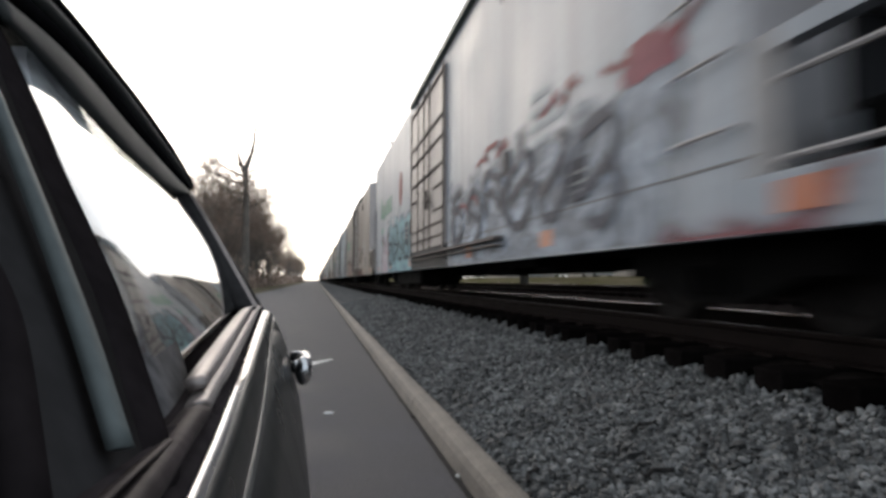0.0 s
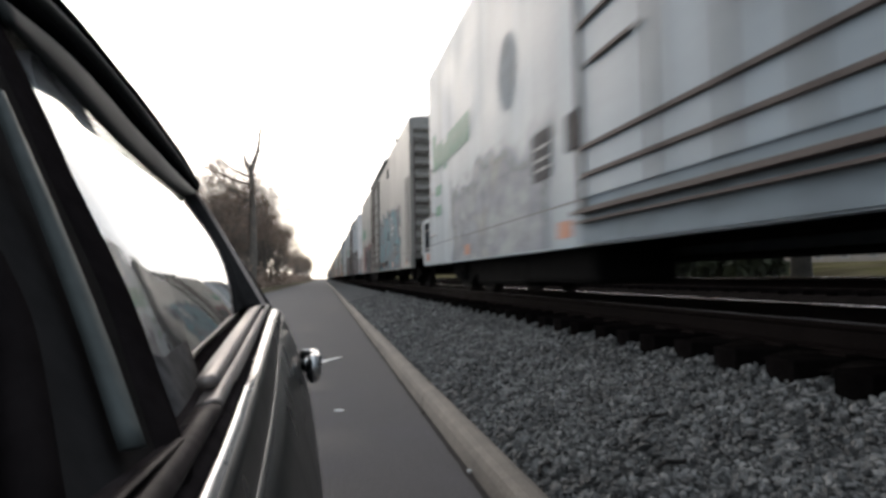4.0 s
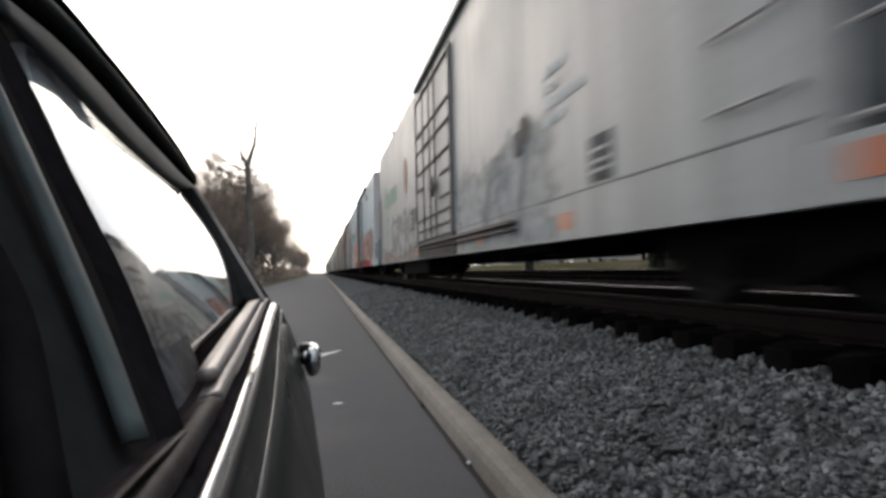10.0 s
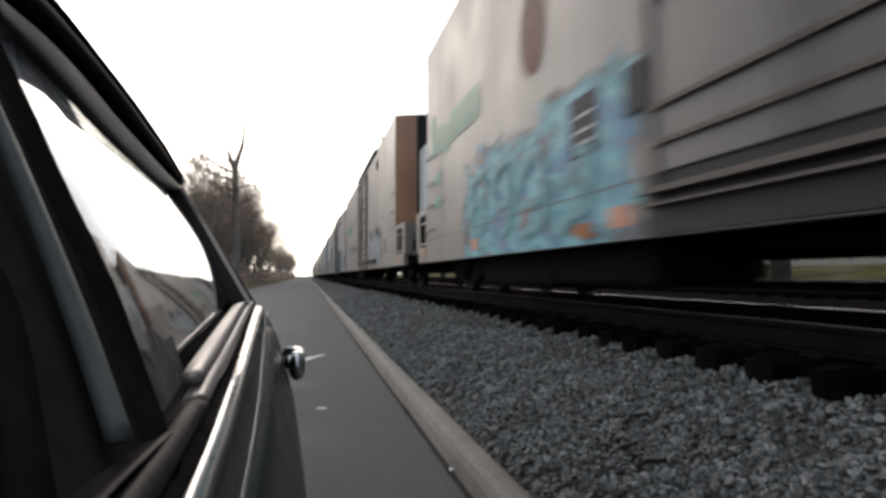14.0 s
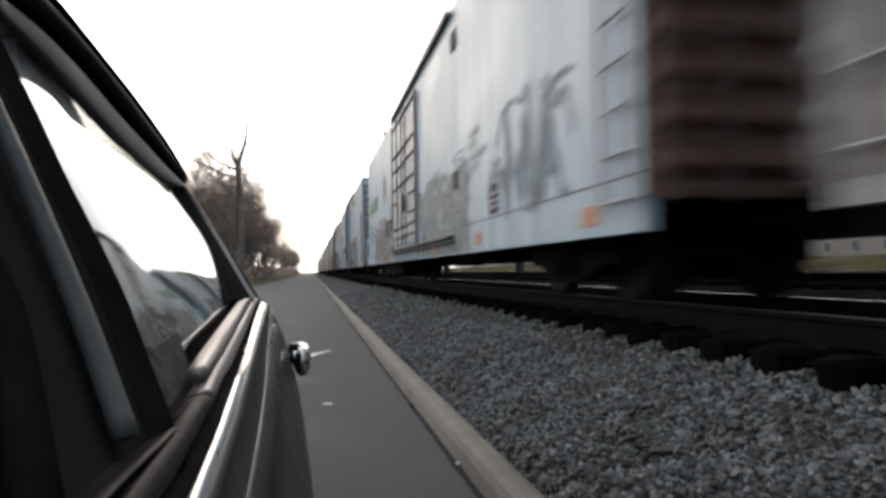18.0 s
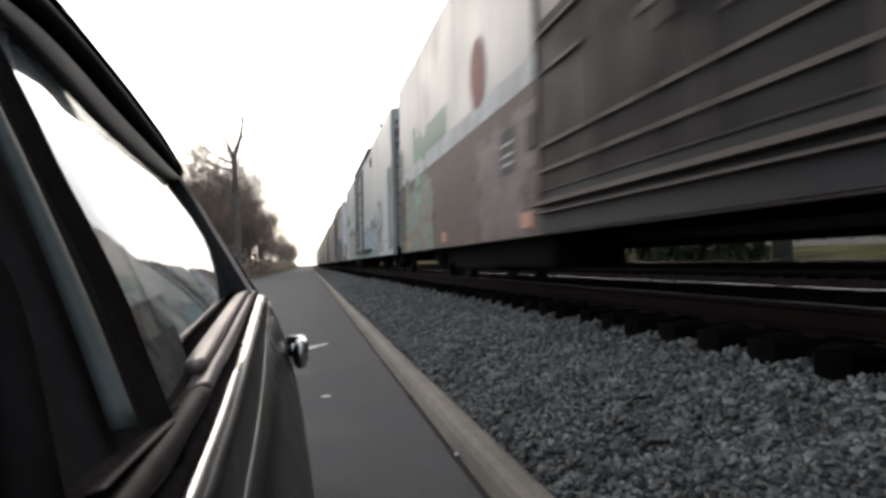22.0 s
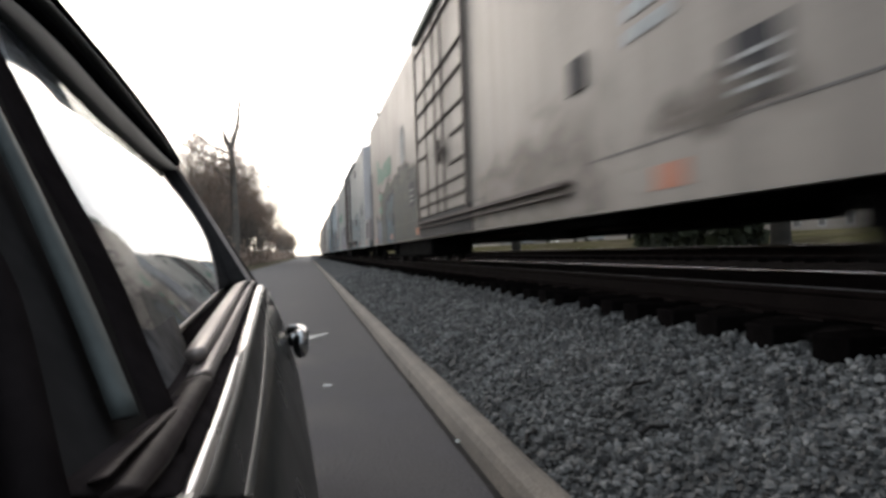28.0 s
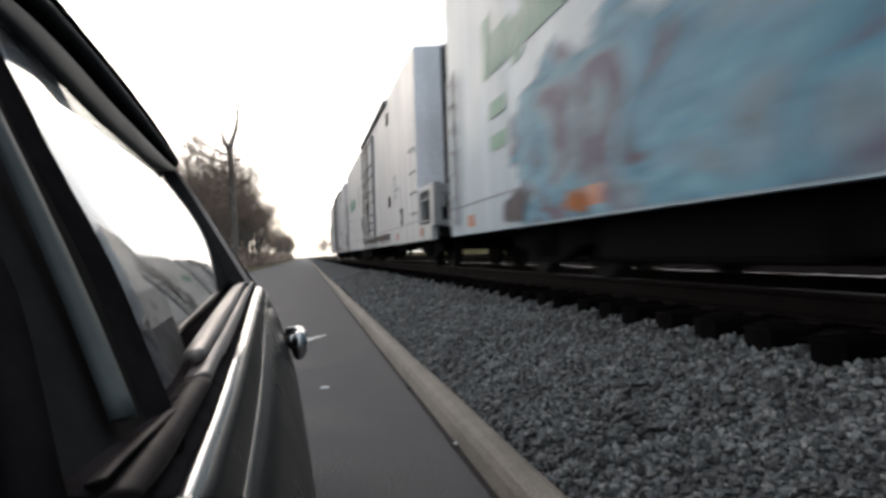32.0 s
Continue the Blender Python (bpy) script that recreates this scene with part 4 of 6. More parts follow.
    small_word(car, -6.4, 2.3, 6, 4, M_FAINT)
    stencil(car, 3.2, 1.62, 0.27)
    stencil(car, -7.7, 1.25, 0.2)
    bm = bmesh.new()
    flat(bm, [(4.4 + 0.38 * math.cos(k * math.tau / 28), 2.95 + 0.5 * math.sin(k * math.tau / 28)) for k in range(28)], -HW - 0.009)
    paint(car, "round_emblem", bm, ellipse)
    refl = shared("reflector", lambda: boxes((-HW - 0.012, -HW - 0.004, -0.17, 0.17, 0.0, 0.17)), M_REFLECT)
    for y in ((-10.35 if lead else -10.5), -6.9, -3.6, 2.6, 6.8, (10.65 if lead else 10.7)):
        o = part("reflector", refl, None, car)
        o.location = (0, y, SILL + 0.1)
    # ladders and grabs at the ribbed end, grabs at the bay end
    lad = part("corner_ladder", shared("corner_ladder", lambda: cross_ladder_mesh(2.4), M_GREY), None, car)
    lad.location = (-HW - 0.05, (yr + 0.05 if not lead else yr - 0.6), SILL + 0.15)
    lad = part("end_ladder", shared("end_ladder", lambda: cross_ladder_mesh(3.4), M_RUSTBAR), None, car)
    lad.matrix_basis = pose(-HW + 0.6, yr + bm_end * 0.2, SILL + 0.2, 0, 0, 90)
    grab = shared("grab_iron", grab_mesh, M_GREY)
    for z in (1.2, 1.65, 2.1, 2.6):
        o = part("grab_iron", grab, None, car)
        o.location = (-HW, (y1 - 0.65 if not lead else y0 + 0.1), z)
    if lead:
        bay(car, y0, -11.62, col, ENDS.get(n), LOWS.get(n))
    else:
        bay(car, y1, 11.62, col, None, LOWS.get(n))
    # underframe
    part("air_tank", shared("air_tank", lambda: rod(bmesh.new(), (-0.6, -3.4, 0.62), (-0.6, -2.0, 0.62), 0.22, n=14), M_UNDERFRAME), None, car)
    part("fuel_tank", shared("fuel_tank", lambda: boxes((-1.2, 1.2, -5.6, -4.2, 0.5, 0.7), bevel=0.06), M_UNDERFRAME), None, car)
    part("brake_rod", shared("brake_rod", lambda: rod(rod(bmesh.new(), (0.4, -6.0, 0.5), (0.4, 6.0, 0.5), 0.03), (-0.3, -6, 0.45), (-0.3, 5, 0.45), 0.025), M_UNDERFRAME), None, car)
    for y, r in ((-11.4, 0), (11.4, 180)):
        o = part("coupler", shared("coupler", coupler_mesh, M_UNDERFRAME), None, car)
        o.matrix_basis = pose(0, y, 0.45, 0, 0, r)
        o = part("draft_sill", shared("draft_sill", lambda: boxes((-0.3, 0.3, -1.6, 0.1, 0.75, 1.05)), M_UNDERFRAME), None, car)
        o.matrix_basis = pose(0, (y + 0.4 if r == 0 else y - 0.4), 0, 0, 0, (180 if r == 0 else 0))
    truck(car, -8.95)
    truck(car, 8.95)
    part("brake_gear", shared("brake_gear", lambda: boxes((-1.3, -0.35, 2.5, 4.6, 0.22, 0.72), (-1.25, -0.3, 4.7, 7.4, 0.18, 0.72), bevel=0.06), M_UNDERFRAME), None, car)
    return car


# unit end, body paint, emblem paint
CARS = [
    ("lead", (0.242, 0.265, 0.292), (0.33, 0.16, 0.15)), ("lead", (0.190, 0.158, 0.132), (0.24, 0.25, 0.25)),
    ("trail", (0.279, 0.325, 0.355), (0.29, 0.32, 0.34)), ("trail", (0.270, 0.260, 0.240), (0.32, 0.33, 0.32)),
    ("lead", (0.279, 0.330, 0.366), (0.38, 0.33, 0.25)), ("lead", (0.298, 0.375, 0.413), (0.47, 0.32, 0.2)),
    ("lead", (0.250, 0.250, 0.245), (0.36, 0.23, 0.17)), ("lead", (0.298, 0.370, 0.408), (0.45, 0.25, 0.14)),
    ("trail", (0.168, 0.146, 0.136), (0.2, 0.1, 0.085)), ("lead", (0.230, 0.198, 0.178), (0.31, 0.25, 0.23)),
    ("lead", (0.270, 0.252, 0.250), (0.33, 0.4, 0.43)), ("trail", (0.316, 0.395, 0.440), (0.33, 0.34, 0.32)),
    ("trail", (0.307, 0.375, 0.413), (0.42, 0.43, 0.42)), ("lead", (0.330, 0.330, 0.325), (0.3, 0.13, 0.12)),
    ("trail", (0.350, 0.375, 0.375), (0.4, 0.38, 0.32)), ("lead", (0.280, 0.252, 0.240), (0.36, 0.33, 0.22)),
    ("lead", (0.230, 0.203, 0.185), (0.3, 0.3, 0.3)), ("lead", (0.245, 0.212, 0.182), (0.36, 0.36, 0.35)),
    ("lead", (0.290, 0.300, 0.290), (0.3, 0.31, 0.31)), ("lead", (0.307, 0.375, 0.413), (0.4, 0.43, 0.44)),
    ("lead", (0.450, 0.445, 0.440), (0.44, 0.44, 0.44)), ("lead", (0.430, 0.420, 0.420), (0.42, 0.42, 0.42)),
]
LABELS = [
    "white refrigerated freight car with grey and turquoise graffiti", "pinkish weathered freight car with thin red graffiti lines", "pale blue-white freight car with faint grey scribbles",
    "cream freight car with black and red graffiti", "freight car, white above and grey painted over below", "blue-white freight car with a large orange painted panel",
    "cream freight car with blue-grey graffiti letters", "blue-white freight car with red and orange graffiti letters", "dusty brown-pink freight car with turquoise graffiti",
    "pinkish weathered freight car with little graffiti", "white freight car with black bubble letters and blue tags", "blue-white freight car with dark grey graffiti",
    "blue-white freight car with grey, orange and maroon graffiti", "freight car, white above and brown below with a white stripe", "pale freight car with smoky grey and blue graffiti",
    "pinkish freight car with light blue block letters", "pinkish freight car with a dark teal smear", "cream freight car with olive and blue painted blocks",
    "cream freight car with grey and teal graffiti", "blue-white freight car with blue and red graffiti", "clean white freight car near the train's end", "white last freight car of the train",
]
TRAIN = [reefer(k, *c) for k, c in enumerate(CARS)]
s, p, b, a, l = scribble, patch, band, spray, letters
T = TRAIN
TURQUOISE = [(0.05, 0.075, 0.085), (0.13, 0.27, 0.3), (0.19, 0.33, 0.35), (0.1, 0.2, 0.24), (0.24, 0.3, 0.31)]
# first car: grey letters under a red line, turquoise by the far end
a(T[0], -9.2, -2.2, 0.6, 1.9, [(0.09, 0.095, 0.11), (0.26, 0.29, 0.33), (0.15, 0.16, 0.18), (0.3, 0.35, 0.42)], 1, 0.4, 1.3)
l(T[0], 1, -8.6, -2.4, 0.9, 1.8, (0.1, 0.1, 0.115), 6, 0.12)
for y, z in ((-2.4, 1.5), (-4.1, 2.05), (-6.0, 2.12), (-7.9, 2.05)):
    s(T[0], int(y * -10), y - 1.9, y, z - 0.08, z + 0.12, (0.26, 0.09, 0.09), 1, 0.07)
p(T[0], 3, -9.3, -8.6, 1.75, 2.15, (0.3, 0.1, 0.12), 0.2, 0.012)
a(T[0], -10.4, -9.2, 0.58, 0.66, [(0.12, 0.035, 0.04), (0.2, 0.06, 0.07), (0.09, 0.05, 0.045)], 2, 0.3, 1.5)
a(T[0], 2.3, 7.5, 0.58, 2.1, TURQUOISE, 3, 0.2, 1.0)
l(T[0], 4, 2.6, 7.3, 0.8, 2.0, (0.05, 0.06, 0.07), 4, 0.11)
a(T[0], 7.2, 9.4, 0.58, 1.9, [(0.3, 0.22, 0.24), (0.33, 0.3, 0.32), (0.26, 0.16, 0.18)], 5, 0.7, 1.4)
# second car: tan, with a long maroon line
for y0, z in ((-3.7, 2.12), (-4.8, 2.05)):
    s(T[1], int(z * 100), y0 - 0.4, y0 + 1.9, z - 0.14, z + 0.1, (0.2, 0.075, 0.08), 1, 0.07)
a(T[1], -6.2, -2.2, 0.58, 0.78, [(0.12, 0.045, 0.05), (0.17, 0.09, 0.085)], 6, 0.12, 1.2)
a(T[1], -5.4, -3.0, 0.95, 1.7, [(0.2, 0.15, 0.12), (0.18, 0.105, 0.085), (0.2, 0.16, 0.13), (0.12, 0.1, 0.095)], 7, 0.6, 1.8)
a(T[1], 7.5, 10.5, 0.62, 1.7, [(0.19, 0.16, 0.13), (0.09, 0.085, 0.08), (0.2, 0.165, 0.14), (0.13, 0.12, 0.11)], 8, 0.5, 1.6)
a(T[1], 3.6, 9.0, 0.62, 1.7, [(0.2, 0.17, 0.15), (0.23, 0.15, 0.12), (0.2, 0.17, 0.15)], 9, 0.6, 1.5)
s(T[2], 10, -8.8, -4.6, 0.9, 1.9, (0.2, 0.21, 0.23), 3, 0.04)
s(T[2], 11, -4.5, -2.3, 0.8, 1.6, (0.32, 0.22, 0.2), 3, 0.04)
a(T[2], 3.0, 8.0, 0.6, 2.0, [(0.27, 0.27, 0.25), (0.21, 0.22, 0.24), (0.28, 0.29, 0.29)], 12, 0.5)
# fourth car: black and red
a(T[3], -9.0, -2.2, 0.6, 2.6, [(0.05, 0.05, 0.06), (0.09, 0.1, 0.12), (0.05, 0.16, 0.19), (0.07, 0.07, 0.09)], 13, 0.3)
a(T[3], 2.4, 8.3, 0.6, 2.0, [(0.2, 0.03, 0.035), (0.24, 0.05, 0.05), (0.16, 0.1, 0.1)], 14, 0.25, 0.8)
a(T[3], 2.6, 7.5, 0.58, 1.85, [(0.03, 0.031, 0.034), (0.07, 0.072, 0.078), (0.04, 0.041, 0.045), (0.22, 0.23, 0.24)], 15, 0.25, 1.3)
l(T[3], 15, 3.2, 7.3, 0.7, 1.75, (0.026, 0.027, 0.03), 4, 0.16)
p(T[3], 16, 5.9, 6.5, 0.6, 0.9, (0.33, 0.36, 0.38), 0.12, 0.03)
# fifth car: grey below
b(T[4], -9.93, 11.88, SILL, 2.3, (0.07, 0.065, 0.068))
a(T[4], -9.6, -1.95, 0.6, 2.0, [(0.035, 0.034, 0.036), (0.075, 0.07, 0.072), (0.05, 0.047, 0.049), (0.14, 0.135, 0.14)], 17, 0.25, 1.5)
l(T[4], 17, -7.6, -2.1, 0.75, 2.05, (0.17, 0.165, 0.17), 5, 0.05)
a(T[4], 2.3, 11.4, 0.6, 2.1, [(0.02, 0.018, 0.018), (0.04, 0.036, 0.036), (0.026, 0.024, 0.024)], 18, 0.25, 1.2)
s(T[4], 18, 3.0, 11.0, 0.8, 2.0, (0.14, 0.13, 0.13), 4, 0.04)
b(T[4], -1.85, 2.05, 1.02, 2.42, (0.075, 0.06, 0.058), 0.054)
# sixth car: orange panel
s(T[5], 19, -8.5, -2.6, 0.9, 2.2, (0.16, 0.19, 0.2), 4, 0.04)
b(T[5], 2.45, 8.6, SILL, 2.15, (0.48, 0.2, 0.055))
a(T[5], 2.6, 8.4, 0.6, 1.9, [(0.28, 0.1, 0.03), (0.42, 0.19, 0.055), (0.45, 0.25, 0.11), (0.36, 0.2, 0.12), (0.44, 0.16, 0.03)], 20, 0.3, 1.6)
l(T[5], 20, 2.8, 8.2, 0.85, 1.8, (0.2, 0.1, 0.05), 5, 0.05)
# seventh car
a(T[6], -6.6, -2.2, 0.6, 1.9, [(0.19, 0.215, 0.23), (0.25, 0.25, 0.245), (0.2, 0.21, 0.215)], 22, 0.5, 1.2)
s(T[6], 22, -6.6, -3.0, 0.7, 1.9, (0.19, 0.2, 0.21), 3, 0.09)
p(T[6], 23, -6.0, -5.6, 1.75, 2.1, (0.1, 0.095, 0.085), 0.1, 0.02)
a(T[6], 2.3, 10.8, 0.6, 0.95, [(0.2, 0.17, 0.15), (0.15, 0.12, 0.1), (0.22, 0.2, 0.19)], 24, 0.4, 1.2)
a(T[6], 3.0, 8.0, 0.9, 2.0, [(0.2, 0.195, 0.2), (0.24, 0.235, 0.235), (0.18, 0.175, 0.18)], 25, 0.7, 1.2)
# eighth car: pale pink block letters outlined in red, orange by the far end
a(T[7], -8.2, -2.0, 0.62, 2.15, [(0.34, 0.16, 0.15), (0.4, 0.25, 0.22), (0.36, 0.2, 0.18), (0.3, 0.06, 0.07)], 26, 0.2, 0.9)
R_LINES = ([(0, 0), (0, 1)], [(0, 1), (0.7, 0.95), (0.85, 0.75), (0.7, 0.52), (0, 0.5)], [(0.35, 0.5), (0.9, 0)])
A_LINES = ([(0, 0), (0.4, 1), (0.55, 1), (0.95, 0)], [(0.2, 0.38), (0.75, 0.38)])
E_LINES = ([(0.05, 0), (0.05, 1), (0.8, 1)], [(0.05, 0.52), (0.65, 0.52)])
for y, lines in ((-2.2, R_LINES), (-3.35, A_LINES), (-4.7, E_LINES)):
    glyph(T[7], y, 0.98, 0.9, 1.1, lines, (0.42, 0.05, 0.07), 0.34, 0.030)
    glyph(T[7], y, 0.98, 0.9, 1.1, lines, (0.62, 0.46, 0.38), 0.2, 0.034)
a(T[7], -9.3, -5.8, 0.9, 2.2, [(0.2, 0.04, 0.05), (0.24, 0.18, 0.11), (0.2, 0.04, 0.045), (0.2, 0.17, 0.12)], 27, 0.3, 1.2)
b(T[7], -7.8, -2.0, SILL, 0.86, (0.4, 0.03, 0.05), 0.028)
a(T[7], -5.2, -3.6, 0.6, 0.84, [(0.5, 0.2, 0.04), (0.5, 0.36, 0.22)], 28, 0.1, 1.5)
a(T[7], 2.4, 7.4, 0.6, 2.2, [(0.4, 0.16, 0.1), (0.52, 0.27, 0.12), (0.45, 0.2, 0.13), (0.5, 0.3, 0.2), (0.3, 0.07, 0.07)], 29, 0.25, 1.2)
p(T[7], 29, 4.4, 5.2, 1.9, 3.5, (0.55, 0.36, 0.22), 0.2, 0.02)
b(T[7], 2.3, 5.5, SILL, 0.9, (0.33, 0.03, 0.05), 0.028)
a(T[7], 8.6, 11.4, 0.6, 2.3, [(0.33, 0.38, 0.4), (0.1, 0.12, 0.13), (0.31, 0.36, 0.38), (0.22, 0.26, 0.28)], 30, 0.5, 1.2)
# ninth car: turquoise on dusty brown
a(T[8], 2.3, 7.2, 0.58, 1.9, [(0.1, 0.1, 0.11), (0.1, 0.28, 0.32), (0.18, 0.36, 0.39), (0.08, 0.2, 0.3), (0.2, 0.15, 0.14)], 31, 0.25, 1.5)
l(T[8], 31, 3.0, 7.0, 0.75, 1.7, (0.22, 0.4, 0.42), 4, 0.1)
p(T[8], 32, 3.0, 3.4, 0.62, 0.78, (0.4, 0.14, 0.05), 0.2, 0.03)
a(T[9], -7.0, -2.6, 0.7, 2.0, [(0.23, 0.2, 0.18), (0.19, 0.23, 0.26), (0.23, 0.2, 0.18)], 33, 0.6)
a(T[9], 3.0, 9.0, 0.6, 1.9, [(0.2, 0.17, 0.155), (0.24, 0.2, 0.18), (0.17, 0.2, 0.21)], 34, 0.6)
# eleventh car: black letters edged with blue
a(T[10], -9.0, -2.0, 0.6, 2.1, [(0.12, 0.24, 0.27), (0.24, 0.25, 0.26), (0.08, 0.22, 0.27), (0.22, 0.22, 0.22)], 35, 0.3, 1.2)
a(T[10], -6.4, -2.2, 0.6, 2.0, [(0.025, 0.027, 0.03), (0.05, 0.053, 0.058), (0.16, 0.17, 0.18), (0.035, 0.037, 0.04)], 36, 0.25, 1.3)
l(T[10], 36, -6.0, -2.2, 0.75, 2.0, (0.03, 0.032, 0.035), 3, 0.2)
s(T[10], 37, -2.6, -1.0, 0.8, 1.9, (0.05, 0.2, 0.26), 3, 0.08)
a(T[10], 4.4, 8.0, 0.6, 2.0, [(0.16, 0.13, 0.15), (0.23, 0.19, 0.2), (0.13, 0.24, 0.27), (0.2, 0.16, 0.17)], 38, 0.4, 1.3)
p(T[10], 39, 3.6, 4.4, 0.62, 1.4, (0.12, 0.3, 0.34), 0.2, 0.03)
a(T[10], 9.0, 11.8, 0.7, 3.0, [(0.2, 0.18, 0.17), (0.24, 0.2, 0.18), (0.22, 0.2, 0.19)], 40, 0.6)
# twelfth car
a(T[11], -6.4, -2.2, 0.6, 2.0, [(0.1, 0.12, 0.11), (0.2, 0.22, 0.215), (0.14, 0.16, 0.155), (0.26, 0.29, 0.29)], 41, 0.4, 1.3)
s(T[11], 41, -10.4, -7.4, 0.9, 2.3, (0.25, 0.29, 0.3), 4, 0.06)
a(T[11], 3.2, 7.2, 0.6, 1.9, [(0.13, 0.13, 0.145), (0.27, 0.26, 0.25), (0.2, 0.17, 0.18), (0.31, 0.3, 0.29), (0.17, 0.19, 0.17)], 42, 0.3, 1.9)
l(T[11], 42, 3.5, 7.0, 0.75, 1.75, (0.2, 0.19, 0.2), 5, 0.06)
p(T[11], 43, 4.0, 4.6, 0.62, 0.82, (0.38, 0.14, 0.04), 0.15, 0.032)
p(T[11], 44, 3.1, 3.6, 0.62, 1.0, (0.3, 0.32, 0.15), 0.15, 0.032)
p(T[11], 45, 3.55, 4.15, 1.35, 1.95, (0.045, 0.04, 0.038), 0.05, 0.033)
a(T[11], 2.2, 3.0, 0.9, 2.2, [(0.25, 0.33, 0.37), (0.3, 0.36, 0.39), (0.2, 0.27, 0.3)], 46, 0.4, 1.4)
a(T[11], 7.3, 9.6, 0.7, 1.9, [(0.3, 0.36, 0.36), (0.25, 0.33, 0.33), (0.33, 0.38, 0.4)], 47, 0.7, 1.5)
# thirteenth car: grey, orange and teal
a(T[12], -8.4, -4.6, 0.6, 2.1, [(0.13, 0.12, 0.12), (0.28, 0.12, 0.06), (0.16, 0.14, 0.135), (0.1, 0.1, 0.105)], 48, 0.4, 1.2)
a(T[12], -6.9, -2.1, 0.6, 1.9, [(0.05, 0.055, 0.06), (0.13, 0.15, 0.16), (0.09, 0.1, 0.11), (0.12, 0.3, 0.34), (0.15, 0.16, 0.17)], 49, 0.25, 1.4)
p(T[12], 50, -6.3, -5.8, 1.4, 2.0, (0.05, 0.05, 0.055), 0.1, 0.03)
p(T[12], 51, -7.0, -6.5, 0.62, 0.8, (0.45, 0.13, 0.02), 0.2, 0.03)
s(T[12], 50, -5.6, -2.2, 1.9, 2.2, (0.4, 0.17, 0.06), 2, 0.09)
a(T[12], 3.4, 7.4, 0.6, 1.9, [(0.25, 0.17, 0.19), (0.3, 0.2, 0.21), (0.2, 0.14, 0.17), (0.28, 0.28, 0.32)], 52, 0.4, 1.3)
a(T[12], 7.3, 10.3, 0.6, 1.9, [(0.1, 0.19, 0.3), (0.3, 0.36, 0.4), (0.29, 0.35, 0.39), (0.15, 0.32, 0.42), (0.28, 0.34, 0.37)], 53, 0.4, 1.4)
a(T[12], 7.2, 8.6, 0.9, 1.7, [(0.1, 0.34, 0.46), (0.14, 0.38, 0.5)], 54, 0.4)
a(T[12], 2.2, 7.1, 0.6, 2.0, [(0.22, 0.2, 0.19), (0.3, 0.28, 0.27), (0.2, 0.17, 0.16)], 55, 0.6)
# fourteenth car: brown below a white stripe
b(T[13], -9.93, 11.88, SILL, 2.22, (0.15, 0.108, 0.095))
a(T[13], -9.6, -2.1, 0.6, 1.9, [(0.12, 0.09, 0.085), (0.14, 0.11, 0.1), (0.1, 0.085, 0.085)], 56, 0.4)
b(T[13], -9.93, 11.88, 2.22, 2.52, (0.6, 0.6, 0.59), 0.006)
b(T[13], -1.85, 2.05, 1.02, 2.7, (0.024, 0.02, 0.02), 0.054)
b(T[13], -11.36, -9.98, SILL + 0.012, 0.89, (0.22, 0.16, 0.14), 0.008)
a(T[13], 2.3, 4.6, 0.6, 2.0, [(0.1, 0.075, 0.07), (0.14, 0.1, 0.095), (0.09, 0.07, 0.07)], 57, 0.4)
a(T[13], 7.6, 11.3, 0.6, 2.1, [(0.12, 0.13, 0.09), (0.16, 0.13, 0.11), (0.14, 0.19, 0.13), (0.13, 0.18, 0.19)], 58, 0.4, 1.3)
# fifteenth car
a(T[14], -7.4, -2.2, 0.6, 1.7, [(0.12, 0.14, 0.14), (0.22, 0.36, 0.42), (0.18, 0.21, 0.21), (0.27, 0.37, 0.41)], 59, 0.4, 1.5)
p(T[14], 50, -6.9, -6.4, 1.55, 2.05, (0.08, 0.085, 0.09), 0.2, 0.02)
a(T[14], -9.0, -7.6, 1.2, 2.4, [(0.14, 0.145, 0.15), (0.3, 0.32, 0.32), (0.11, 0.115, 0.12)], 60, 0.4, 1.3)
a(T[14], -8.8, -7.8, 0.7, 1.3, [(0.15, 0.155, 0.16), (0.28, 0.3, 0.3)], 61, 0.4, 1.6)
a(T[14], 2.3, 8.0, 0.6, 2.2, [(0.24, 0.23, 0.24), (0.27, 0.3, 0.26), (0.2, 0.19, 0.19), (0.24, 0.29, 0.25)], 62, 0.6, 1.3)
# sixteenth car: light blue arcs on grey
a(T[15], -9.5, -2.0, 0.6, 2.2, [(0.085, 0.083, 0.087), (0.125, 0.118, 0.12), (0.07, 0.07, 0.074)], 63, 0.3)
stroke_bm = bmesh.new()
stroke(stroke_bm, [(-2.25, 0.9), (-2.25, 1.5), (-2.45, 1.85), (-2.8, 1.95), (-3.15, 1.8), (-3.3, 1.3), (-3.35, 0.95)], 0.32, -HW - 0.026)
paint(T[15], "letter_line", stroke_bm, (0.17, 0.26, 0.28))
s(T[15], 64, -6.5, -4.0, 1.2, 1.8, (0.12, 0.26, 0.3), 2, 0.12)
a(T[15], -6.2, -4.5, 0.7, 1.7, [(0.07, 0.075, 0.08), (0.14, 0.14, 0.145)], 65, 0.5)
a(T[15], 2.3, 8.0, 0.6, 2.0, [(0.24, 0.32, 0.39), (0.28, 0.25, 0.24), (0.2, 0.29, 0.36), (0.3, 0.27, 0.26)], 66, 0.3, 1.5)
l(T[15], 66, 2.6, 7.6, 0.75, 1.8, (0.18, 0.2, 0.24), 5, 0.08)
p(T[15], 67, 3.6, 4.6, 0.62, 0.95, (0.42, 0.2, 0.05), 0.2, 0.03)
